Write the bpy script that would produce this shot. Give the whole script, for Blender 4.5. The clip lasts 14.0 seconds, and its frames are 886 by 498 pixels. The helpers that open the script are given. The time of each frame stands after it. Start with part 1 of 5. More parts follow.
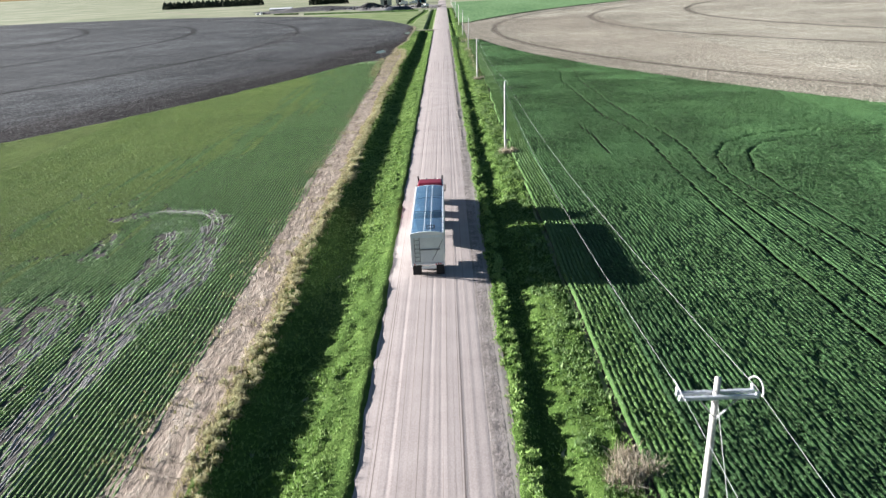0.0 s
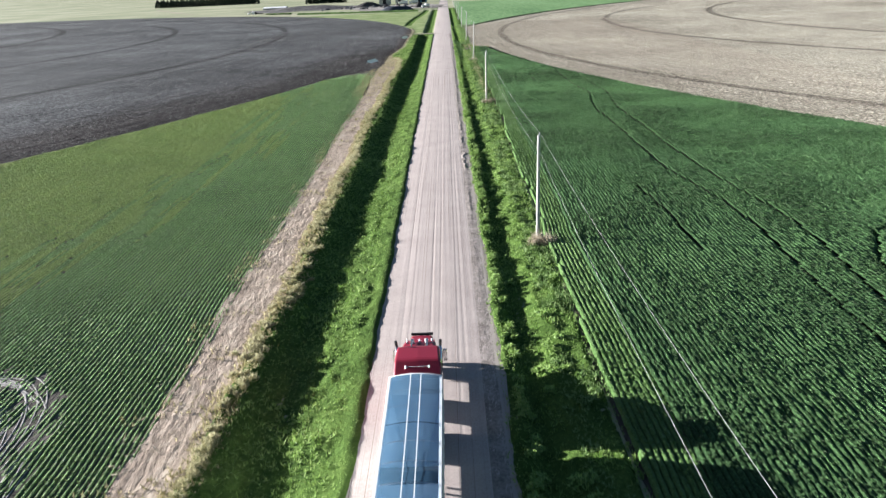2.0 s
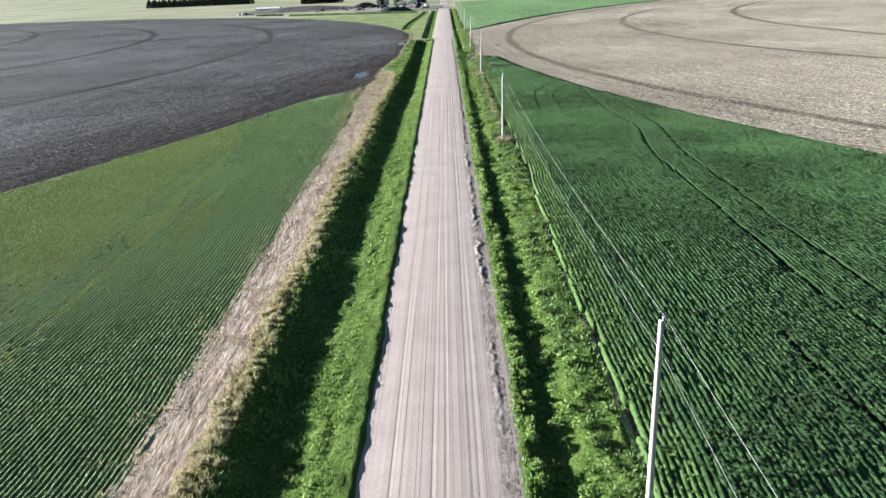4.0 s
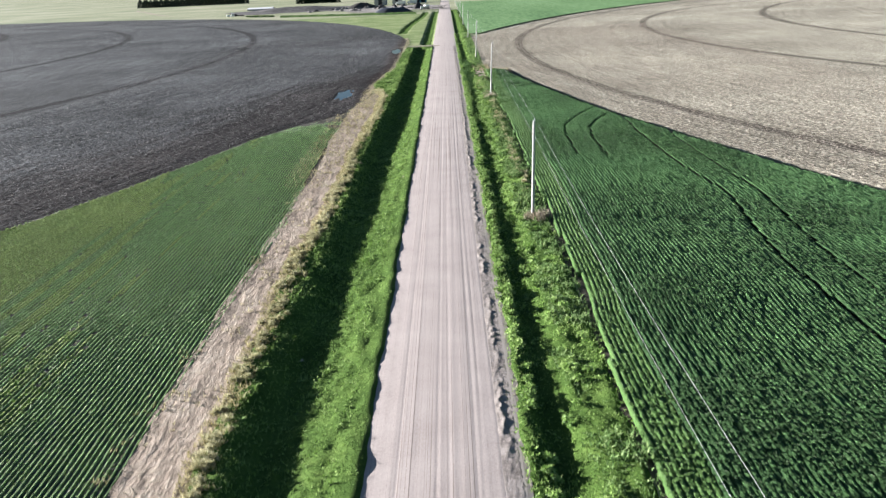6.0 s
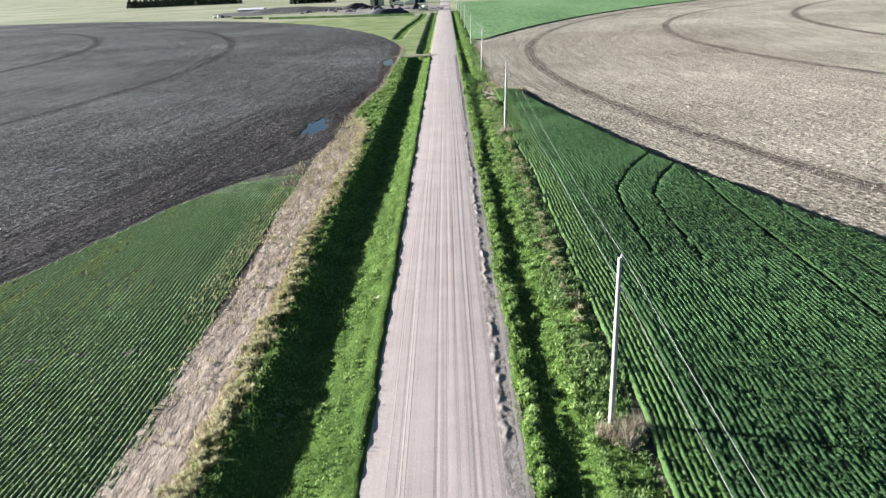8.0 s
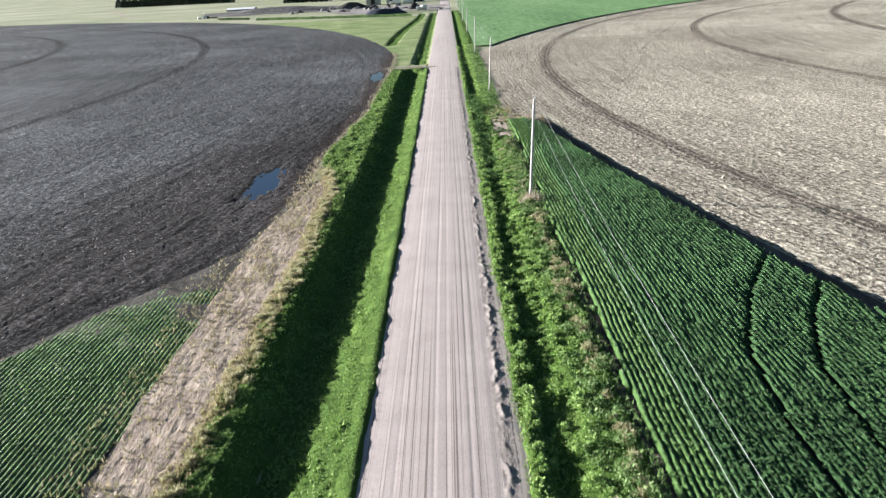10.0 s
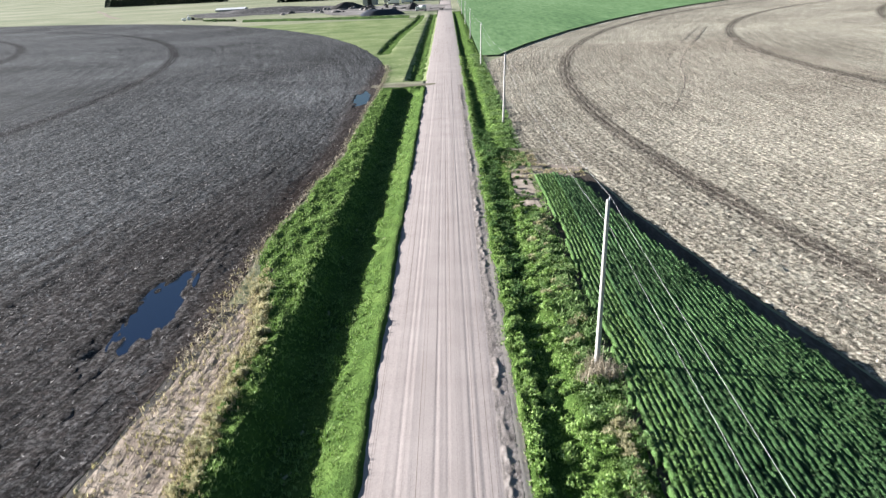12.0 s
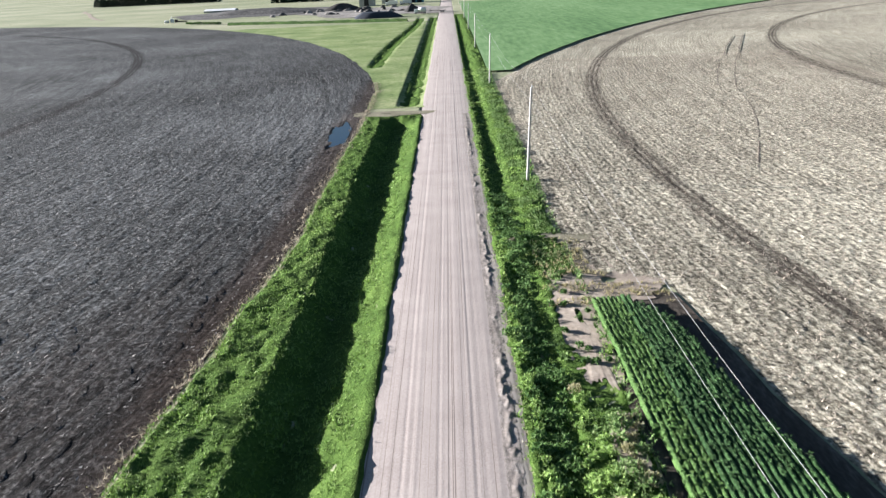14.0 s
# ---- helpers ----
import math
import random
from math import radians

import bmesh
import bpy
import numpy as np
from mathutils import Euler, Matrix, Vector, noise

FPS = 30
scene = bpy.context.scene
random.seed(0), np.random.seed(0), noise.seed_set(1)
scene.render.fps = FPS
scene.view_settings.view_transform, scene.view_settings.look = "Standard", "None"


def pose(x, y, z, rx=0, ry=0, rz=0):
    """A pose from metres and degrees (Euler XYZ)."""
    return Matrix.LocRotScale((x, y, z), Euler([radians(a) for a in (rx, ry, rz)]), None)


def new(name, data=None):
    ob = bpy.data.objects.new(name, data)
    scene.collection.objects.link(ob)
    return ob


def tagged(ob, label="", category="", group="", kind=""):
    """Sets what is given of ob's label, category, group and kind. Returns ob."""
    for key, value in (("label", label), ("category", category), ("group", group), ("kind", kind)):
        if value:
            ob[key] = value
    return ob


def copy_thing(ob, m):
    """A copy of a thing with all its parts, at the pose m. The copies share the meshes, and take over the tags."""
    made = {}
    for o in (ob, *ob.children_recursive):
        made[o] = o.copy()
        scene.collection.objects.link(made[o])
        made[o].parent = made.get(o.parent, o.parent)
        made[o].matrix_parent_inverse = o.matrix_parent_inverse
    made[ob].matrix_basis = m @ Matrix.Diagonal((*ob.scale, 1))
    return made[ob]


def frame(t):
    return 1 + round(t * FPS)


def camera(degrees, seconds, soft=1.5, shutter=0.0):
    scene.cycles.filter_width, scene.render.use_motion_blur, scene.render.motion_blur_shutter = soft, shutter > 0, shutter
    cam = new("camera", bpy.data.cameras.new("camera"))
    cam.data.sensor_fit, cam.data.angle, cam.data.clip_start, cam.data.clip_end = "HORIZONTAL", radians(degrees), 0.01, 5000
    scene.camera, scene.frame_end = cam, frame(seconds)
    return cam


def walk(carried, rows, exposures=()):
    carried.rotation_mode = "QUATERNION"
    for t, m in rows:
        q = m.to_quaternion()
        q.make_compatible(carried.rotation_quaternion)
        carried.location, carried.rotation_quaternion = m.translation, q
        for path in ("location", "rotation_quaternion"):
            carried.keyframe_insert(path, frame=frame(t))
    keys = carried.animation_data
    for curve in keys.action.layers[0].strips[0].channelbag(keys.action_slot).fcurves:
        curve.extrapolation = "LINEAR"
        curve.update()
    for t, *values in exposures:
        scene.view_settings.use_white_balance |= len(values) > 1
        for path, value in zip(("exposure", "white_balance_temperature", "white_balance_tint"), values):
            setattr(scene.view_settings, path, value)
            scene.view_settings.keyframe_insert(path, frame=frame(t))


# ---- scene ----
cam = camera(60.0, 14.0, 1.4, 0.16)
# seconds, x, y, heading, pitch, lean: a level flight at 22 m over the gravel road
PATH = [
    (0.0, 1.41, -0.90, 0.886, -19.232, 2.818),
    (0.5, 1.43, 8.29, 0.887, -19.256, 2.764),
    (1.0, 1.47, 17.60, 0.890, -19.285, 2.710),
    (1.5, 1.46, 26.84, 0.904, -19.318, 2.670),
    (2.0, 1.51, 36.14, 0.933, -19.327, 2.599),
    (2.5, 1.52, 45.41, 0.933, -19.326, 2.557),
    (3.0, 1.42, 54.71, 0.928, -19.330, 2.560),
    (5.5, 0.98, 100.87, 0.999, -19.448, 2.657),
    (6.0, 1.00, 110.07, 1.008, -19.451, 2.611),
    (6.5, 1.00, 119.32, 1.014, -19.458, 2.606),
    (7.0, 0.99, 128.48, 1.014, -19.479, 2.619),
    (7.5, 0.99, 137.66, 1.010, -19.493, 2.638),
    (10.0, 1.17, 183.68, 1.072, -19.694, 2.829),
    (10.5, 1.24, 192.89, 1.133, -19.713, 2.869),
    (11.0, 1.28, 201.88, 1.145, -19.747, 2.884),
    (11.5, 1.24, 210.76, 1.160, -19.785, 2.895),
    (12.0, 1.20, 219.47, 1.162, -19.821, 2.896),
    (12.5, 1.13, 228.09, 1.164, -19.847, 2.896),
    (13.0, 1.07, 236.68, 1.156, -19.850, 2.874),
    (13.5, 1.05, 245.30, 1.155, -19.826, 2.792),
    (14.0, 1.00, 253.89, 1.166, -19.840, 2.745),
]
walk(cam, [(t, pose(x, y, 22.0, 90 + pitch, 0, yaw) @ pose(0, 0, 0, 0, 0, -lean)) for t, x, y, yaw, pitch, lean in PATH])

# ---- light ----
SUN_ELEV = 11.6          # degrees; the low sun stands west and slightly ahead
sun_dir = Vector((-math.cos(radians(SUN_ELEV)) * math.cos(radians(16.0)), math.cos(radians(SUN_ELEV)) * math.sin(radians(16.0)), math.sin(radians(SUN_ELEV))))
world = bpy.data.worlds.new("sky")
scene.world = world
world.use_nodes = True
wn = world.node_tree
sky = wn.nodes.new("ShaderNodeTexSky")
sky.sky_type, sky.sun_disc = "NISHITA", False
sky.sun_elevation, sky.ozone_density = radians(SUN_ELEV), 3.0
sky.sun_rotation = math.atan2(sun_dir.x, sun_dir.y)
wn.nodes["Background"].inputs["Strength"].default_value = 0.025
wn.links.new(sky.outputs[0], wn.nodes["Background"].inputs["Color"])
sun_data = bpy.data.lights.new("sun", "SUN")
sun_data.energy, sun_data.angle, sun_data.color = 5.0, radians(0.55), (1.0, 0.97, 0.985)
sun = new("sun", sun_data)
sun.rotation_mode = "QUATERNION"
sun.rotation_quaternion = sun_dir.to_track_quat("Z", "Y")
scene.view_settings.exposure = 2.16

# ---- materials ----
def nodes_of(m):
    m.use_nodes = True
    return m.node_tree, m.node_tree.nodes, m.node_tree.links


def ramp(nt, fac, stops):
    r = nt.nodes.new("ShaderNodeValToRGB")
    e = r.color_ramp.elements
    while len(e) < len(stops):
        e.new(0.5)
    for k, (p, c) in zip(e, stops):
        k.position, k.color = p, (*c, 1)
    nt.links.new(fac, r.inputs[0])
    return r.outputs[0]


def noise_tex(nt, vec, scale, detail=4, rough=0.6, dist=0.0):
    n = nt.nodes.new("ShaderNodeTexNoise")
    n.inputs["Scale"].default_value, n.inputs["Detail"].default_value = scale, detail
    n.inputs["Roughness"].default_value, n.inputs["Distortion"].default_value = rough, dist
    nt.links.new(vec, n.inputs["Vector"])
    return n.outputs["Fac"]


def mapped(nt, scale=(1, 1, 1), rot=0.0, loc=(0, 0, 0)):
    tc, mp = nt.nodes.new("ShaderNodeTexCoord"), nt.nodes.new("ShaderNodeMapping")
    mp.inputs["Scale"].default_value, mp.inputs["Location"].default_value = scale, loc
    mp.inputs["Rotation"].default_value = (0, 0, rot)
    nt.links.new(tc.outputs["Object"], mp.inputs["Vector"])
    return mp.outputs[0]


def mixed(nt, fac, a, b, mode="MIX"):
    x = nt.nodes.new("ShaderNodeMix")
    x.data_type, x.blend_type = "RGBA", mode
    for sock, val in ((x.inputs[0], fac), (x.inputs[6], a), (x.inputs[7], b)):
        if isinstance(val, (int, float)):
            sock.default_value = val
        elif isinstance(val, tuple):
            sock.default_value = (*val, 1)
        else:
            nt.links.new(val, sock)
    return x.outputs[2]


def maths(nt, op, a, b=0.0, c=None):
    x = nt.nodes.new("ShaderNodeMath")
    x.operation = op
    for sock, val in zip(x.inputs, (a, b, c)):
        if val is None:
            continue
        if isinstance(val, (int, float)):
            sock.default_value = val
        else:
            nt.links.new(val, sock)
    return x.outputs[0]


def bumped(nt, height, strength, dist):
    b = nt.nodes.new("ShaderNodeBump")
    b.inputs["Strength"].default_value, b.inputs["Distance"].default_value = strength, dist
    nt.links.new(height, b.inputs["Height"])
    nt.links.new(b.outputs[0], nt.nodes["Principled BSDF"].inputs["Normal"])


def coloured(nt, colour, rough=0.9, metal=0.0, spec=0.3):
    p = nt.nodes["Principled BSDF"]
    if isinstance(colour, tuple):
        p.inputs["Base Color"].default_value = (*colour, 1)
    else:
        nt.links.new(colour, p.inputs["Base Color"])
    p.inputs["Roughness"].default_value, p.inputs["Metallic"].default_value = rough, metal
    p.inputs["Specular IOR Level"].default_value = spec
    return p


def plain(name, colour, rough=0.6, metal=0.0, vary=0.15, scale=6.0, spec=0.4):
    """A painted or bare surface with faint dirt and mottling."""
    m = bpy.data.materials.new(name)
    nt, n, l = nodes_of(m)
    v = mapped(nt)
    f = maths(nt, "ADD", maths(nt, "MULTIPLY", noise_tex(nt, v, scale), 0.6), maths(nt, "MULTIPLY", noise_tex(nt, v, scale * 7), 0.4))
    dark = tuple(c * (1 - vary) for c in colour)
    lite = tuple(min(1, c * (1 + vary)) for c in colour)
    coloured(nt, ramp(nt, f, [(0.3, dark), (0.7, lite)]), rough, metal, spec)
    return m


def soil(name, stops, big, small, rough=0.95, bump=0.6, dist=0.06, stretch=(1, 1, 1), rot=0.0):
    """Earth-like cover: a large mottling and a fine grain, with relief."""
    m = bpy.data.materials.new(name)
    nt, n, l = nodes_of(m)
    v = mapped(nt, stretch, rot)
    a, b = noise_tex(nt, v, big, 5, 0.65), noise_tex(nt, v, small, 5, 0.7)
    f = maths(nt, "ADD", maths(nt, "MULTIPLY", a, 0.5), maths(nt, "MULTIPLY", b, 0.5))
    coloured(nt, ramp(nt, f, stops), rough, 0, 0.06)
    bumped(nt, b, bump, dist)
    return m


def grazing_sheen(p, weight, tint):
    """Sheen that lifts leaf cover at grazing view, standing in for far haze."""
    p.inputs["Sheen Weight"].default_value, p.inputs["Sheen Roughness"].default_value = weight, 0.3
    p.inputs["Sheen Tint"].default_value = (*tint, 1)


def leafy(name, stops, trans=0.25, rough=0.6, drill=0.0, sheen=0.0, variety=0.55):
    """Leaves: each clump takes its own green; light comes partly through."""
    m = bpy.data.materials.new(name)
    nt, n, l = nodes_of(m)
    g = n.new("ShaderNodeNewGeometry")
    big = noise_tex(nt, mapped(nt), 0.05, 4)
    f = maths(nt, "ADD", maths(nt, "MULTIPLY_ADD", g.outputs["Random Per Island"], variety, 0.5 * (0.55 - variety)), maths(nt, "MULTIPLY", big, 0.45))
    if drill:      # tone changes from row to row
        f = maths(nt, "ADD", f, maths(nt, "MULTIPLY", maths(nt, "SUBTRACT", noise_tex(nt, mapped(nt, (1.6, 0.025, 0.0)), 1.0, 3, 0.75), 0.5), drill))
    c = ramp(nt, f, stops)
    p = coloured(nt, c, rough, 0, 0.12)
    grazing_sheen(p, sheen, (0.62, 0.85, 0.5))
    t = n.new("ShaderNodeBsdfTranslucent")
    l.new(c, t.inputs["Color"])
    mx = n.new("ShaderNodeMixShader")
    mx.inputs[0].default_value = trans
    l.new(p.outputs[0], mx.inputs[1])
    l.new(t.outputs[0], mx.inputs[2])
    l.new(mx.outputs[0], n["Material Output"].inputs[0])
    return m


# meadow colours lifted, partly in place of haze over the far ground
M_GROUND = soil("meadow_ground", [(0.38, (0.17, 0.205, 0.115)), (0.5, (0.285, 0.305, 0.19)), (0.62, (0.41, 0.395, 0.29))], 0.012, 0.5)
M_TURF = soil("turf", [(0.3, (0.026, 0.056, 0.013)), (0.5, (0.066, 0.12, 0.026)), (0.7, (0.14, 0.21, 0.055))], 0.3, 5.0, bump=1.0, dist=0.15)
M_STRAW = soil("straw_strip", [(0.34, (0.115, 0.09, 0.07)), (0.5, (0.31, 0.255, 0.203)), (0.66, (0.52, 0.45, 0.365))], 0.5, 2.8, dist=0.12, bump=0.9, stretch=(1.8, 0.45, 1), rot=0.12)
M_MEADOW = soil("roadside_meadow", [(0.36, (0.10, 0.155, 0.05)), (0.5, (0.205, 0.265, 0.11)), (0.64, (0.36, 0.375, 0.21))], 0.08, 1.0, bump=1.0, dist=0.2)


def worked_circle(name, centre, radius, stops, wet_stops, tracks, track_colour, chip, wet_from, wet_to, inside=1.0):
    """Soil of a pivot field: streaks follow the circle, pale residue, a damp rim and the pivot's wheel tracks."""
    m = bpy.data.materials.new(name)
    nt, n, l = nodes_of(m)
    v = mapped(nt)

    def polar(c):
        sub = n.new("ShaderNodeVectorMath")
        sub.operation = "SUBTRACT"
        l.new(v, sub.inputs[0])
        sub.inputs[1].default_value = (*c, 0)
        sp = n.new("ShaderNodeSeparateXYZ")
        l.new(sub.outputs[0], sp.inputs[0])
        r = maths(nt, "SQRT", maths(nt, "ADD", maths(nt, "POWER", sp.outputs[0], 2.0), maths(nt, "POWER", sp.outputs[1], 2.0)))
        return sp, r
    sp, r = polar(centre)
    ang = maths(nt, "ARCTAN2", sp.outputs[1], maths(nt, "ABSOLUTE", sp.outputs[0]))
    cv = n.new("ShaderNodeCombineXYZ")
    l.new(r, cv.inputs[0])
    l.new(maths(nt, "MULTIPLY", ang, radius * 0.05), cv.inputs[1])
    cs = n.new("ShaderNodeCombineXYZ")
    l.new(r, cs.inputs[0])
    l.new(maths(nt, "MULTIPLY", ang, radius * 0.38), cs.inputs[1])
    streak = noise_tex(nt, cv.outputs[0], 0.55, 5, 0.7)
    lines = noise_tex(nt, cv.outputs[0], 2.0, 4, 0.75)
    broad = noise_tex(nt, v, 0.018, 4, 0.6)
    grain = noise_tex(nt, v, 3.2, 5, 0.8)
    f = maths(nt, "ADD", maths(nt, "MULTIPLY", streak, 0.14), maths(nt, "MULTIPLY", lines, 0.17))
    f = maths(nt, "ADD", f, maths(nt, "ADD", maths(nt, "MULTIPLY", broad, 0.15), maths(nt, "MULTIPLY", grain, 0.54)))
    drilled = maths(nt, "SINE", maths(nt, "ADD", maths(nt, "MULTIPLY", r, 2 * math.pi / 0.76), maths(nt, "MULTIPLY", streak, 5.0)))
    f = maths(nt, "ADD", f, maths(nt, "MULTIPLY", drilled, 0.008 if wet_stops else 0.014))
    c = ramp(nt, f, stops)
    chips = ramp(nt, noise_tex(nt, v, 3.4, 6, 0.85), [(0.58, (0, 0, 0)), (0.61, (1, 1, 1))])
    c = mixed(nt, maths(nt, "MULTIPLY", chips, 0.85), c, chip)
    gap_shade = ramp(nt, noise_tex(nt, v, 2.3, 5, 0.85), [(0.40, (1, 1, 1)), (0.45, (0, 0, 0))])      # dark specks: shade in the gaps between clods and stalks, put into the colour
    c = mixed(nt, maths(nt, "MULTIPLY", gap_shade, 0.7), c, stops[0][1])
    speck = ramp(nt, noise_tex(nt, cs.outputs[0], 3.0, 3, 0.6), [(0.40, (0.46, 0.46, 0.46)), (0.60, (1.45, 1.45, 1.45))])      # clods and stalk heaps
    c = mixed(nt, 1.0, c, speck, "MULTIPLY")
    if wet_stops:
        w = n.new("ShaderNodeMapRange")
        w.interpolation_type = "SMOOTHSTEP"
        low = n.new("ShaderNodeMapRange")      # the damp reaches further in towards the south
        l.new(sp.outputs[1], low.inputs["Value"])
        low.inputs["From Min"].default_value, low.inputs["From Max"].default_value = 30.0, -85.0
        low.inputs["To Min"].default_value, low.inputs["To Max"].default_value = -16.0, 13.0
        wander = maths(nt, "MULTIPLY", maths(nt, "SUBTRACT", noise_tex(nt, cv.outputs[0], 0.2, 6, 0.8), 0.5), 46.0)
        l.new(maths(nt, "ADD", maths(nt, "ADD", r, low.outputs[0]), wander), w.inputs["Value"])
        w.inputs["From Min"].default_value, w.inputs["From Max"].default_value = wet_from, wet_to
        w2 = n.new("ShaderNodeMapRange")
        l.new(r, w2.inputs["Value"])
        w2.inputs["From Min"].default_value, w2.inputs["From Max"].default_value = wet_from - 75, wet_to
        damp = maths(nt, "MAXIMUM", maths(nt, "MULTIPLY", w.outputs[0], 0.72), maths(nt, "MULTIPLY", w2.outputs[0], 0.2))
        c = mixed(nt, damp, c, ramp(nt, f, wet_stops))
        c = mixed(nt, maths(nt, "MULTIPLY", chips, 0.22), c, chip)
        rim = n.new("ShaderNodeMapRange")
        rim.interpolation_type = "SMOOTHSTEP"
        sx_ = n.new("ShaderNodeSeparateXYZ")
        l.new(v, sx_.inputs[0])
        l.new(maths(nt, "ADD", sx_.outputs[0], maths(nt, "MULTIPLY", maths(nt, "SUBTRACT", noise_tex(nt, cv.outputs[0], 0.4, 5, 0.7), 0.5), 5.0)), rim.inputs["Value"])
        rim.inputs["From Min"].default_value, rim.inputs["From Max"].default_value = -18.6, -15.4
        rim.inputs["To Max"].default_value = 0.8
        c = mixed(nt, rim.outputs[0], c, ramp(nt, f, [(0.42, (0.022, 0.016, 0.013)), (0.5, (0.055, 0.042, 0.035)), (0.58, (0.115, 0.092, 0.08))]))
    if inside != 1.0:      # paler straw inside the first wheel track
        pale = n.new("ShaderNodeMapRange")
        pale.interpolation_type = "SMOOTHSTEP"
        l.new(maths(nt, "ADD", polar(tracks[0][0])[1], maths(nt, "MULTIPLY", maths(nt, "SUBTRACT", noise_tex(nt, v, 0.05, 4), 0.5), 30.0)), pale.inputs["Value"])
        pale.inputs["From Min"].default_value, pale.inputs["From Max"].default_value = tracks[0][1] - 25, tracks[0][1] + 12
        pale.inputs["To Min"].default_value, pale.inputs["To Max"].default_value = inside, 1.0
        c = mixed(nt, 1.0, c, pale.outputs[0], "MULTIPLY")
    for tc, tr_, tw in tracks:
        _, rt = polar(tc)
        d = maths(nt, "ABSOLUTE", maths(nt, "ADD", maths(nt, "SUBTRACT", rt, tr_), maths(nt, "MULTIPLY", maths(nt, "SUBTRACT", noise_tex(nt, v, 0.25, 4), 0.5), 1.6)))
        k = n.new("ShaderNodeMapRange")
        k.interpolation_type = "SMOOTHSTEP"
        l.new(d, k.inputs["Value"])
        k.inputs["From Min"].default_value, k.inputs["From Max"].default_value = tw * 0.15, tw * 0.6
        k.inputs["To Min"].default_value, k.inputs["To Max"].default_value = 0.95, 0.0
        ruts = maths(nt, "SINE", maths(nt, "ADD", maths(nt, "MULTIPLY", rt, 2 * math.pi / 0.95), maths(nt, "MULTIPLY", noise_tex(nt, v, 0.3, 3), 3.0)))
        worn = maths(nt, "MULTIPLY", k.outputs[0], ramp(nt, maths(nt, "MULTIPLY_ADD", ruts, 0.5, 0.5), [(0.25, (0.5, 0.5, 0.5)), (0.6, (1, 1, 1))]))
        patch = maths(nt, "MULTIPLY", worn, ramp(nt, maths(nt, "ADD", maths(nt, "MULTIPLY", lines, 0.6), maths(nt, "MULTIPLY", grain, 0.4)), [(0.42, (1, 1, 1)), (0.62, (0.7, 0.7, 0.7))]))
        c = mixed(nt, patch, c, track_colour)
    coloured(nt, c, 0.95, 0, 0.03)
    bumped(nt, maths(nt, "ADD", maths(nt, "MULTIPLY", lines, 0.9), grain), 0.8, 0.10)
    return m


LEFT_C, LEFT_R = (-471.9, 355.8), 461.2        # the worked circle west of the road
RIGHT_C, RIGHT_R = (510.7, 357.3), 497.3       # the stubble circle east of the road
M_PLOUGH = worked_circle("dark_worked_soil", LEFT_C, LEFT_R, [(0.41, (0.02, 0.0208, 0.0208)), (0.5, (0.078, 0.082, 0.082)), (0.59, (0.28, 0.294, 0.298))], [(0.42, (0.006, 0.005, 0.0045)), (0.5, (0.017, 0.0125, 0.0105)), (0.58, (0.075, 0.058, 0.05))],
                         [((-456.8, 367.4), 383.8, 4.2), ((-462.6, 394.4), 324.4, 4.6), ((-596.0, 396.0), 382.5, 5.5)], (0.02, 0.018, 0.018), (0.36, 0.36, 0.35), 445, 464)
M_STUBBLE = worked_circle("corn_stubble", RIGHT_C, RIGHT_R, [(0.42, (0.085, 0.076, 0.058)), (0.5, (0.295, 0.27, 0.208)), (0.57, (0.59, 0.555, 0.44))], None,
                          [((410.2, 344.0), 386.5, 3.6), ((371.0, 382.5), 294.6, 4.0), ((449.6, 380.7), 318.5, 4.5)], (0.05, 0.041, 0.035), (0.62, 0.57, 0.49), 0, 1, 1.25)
M_CROPSOIL = soil("crop_soil", [(0.32, (0.04, 0.033, 0.027)), (0.5, (0.088, 0.076, 0.064)), (0.68, (0.185, 0.165, 0.142))], 0.25, 2.4, dist=0.1, stretch=(1.6, 0.5, 1))
M_YOUNGSOIL = soil("young_crop_soil", [(0.34, (0.034, 0.031, 0.027)), (0.5, (0.075, 0.07, 0.062)), (0.66, (0.155, 0.147, 0.132))], 0.25, 2.4, dist=0.1, stretch=(1.6, 0.5, 1))
M_FARGREEN = soil("young_crop", [(0.38, (0.085, 0.17, 0.07)), (0.5, (0.14, 0.25, 0.105)), (0.62, (0.205, 0.325, 0.16))], 0.02, 0.5, stretch=(1, 0.15, 1))
M_WOOD = plain("weathered_pole_wood", (0.43, 0.42, 0.40), 0.85, vary=0.25, scale=3)
M_RED = plain("red_paint", (0.215, 0.016, 0.034), 0.35, vary=0.1, spec=0.5)
M_WHITE = plain("white_paint", (0.72, 0.74, 0.74), 0.4, vary=0.08)
M_DARK = plain("black_rubber", (0.02, 0.02, 0.022), 0.8, vary=0.3)
M_STEEL = plain("galvanised_steel", (0.5, 0.5, 0.52), 0.4, 0.8, vary=0.15)

# the gravel: pale, streaked along the way of the wheels
M_ROAD = bpy.data.materials.new("pale_gravel")
nt, n_, l_ = nodes_of(M_ROAD)
va, vb, vc = mapped(nt, (11.0, 0.03, 1)), mapped(nt, (3.0, 0.012, 1)), mapped(nt)
f = maths(nt, "ADD", maths(nt, "MULTIPLY", noise_tex(nt, va, 1.0, 3), 0.18), maths(nt, "MULTIPLY", noise_tex(nt, vb, 1.0, 2), 0.07))
f = maths(nt, "ADD", f, maths(nt, "MULTIPLY", noise_tex(nt, vc, 0.3, 5), 0.30))
f = maths(nt, "ADD", f, maths(nt, "MULTIPLY", noise_tex(nt, vc, 9.0, 4), 0.45))
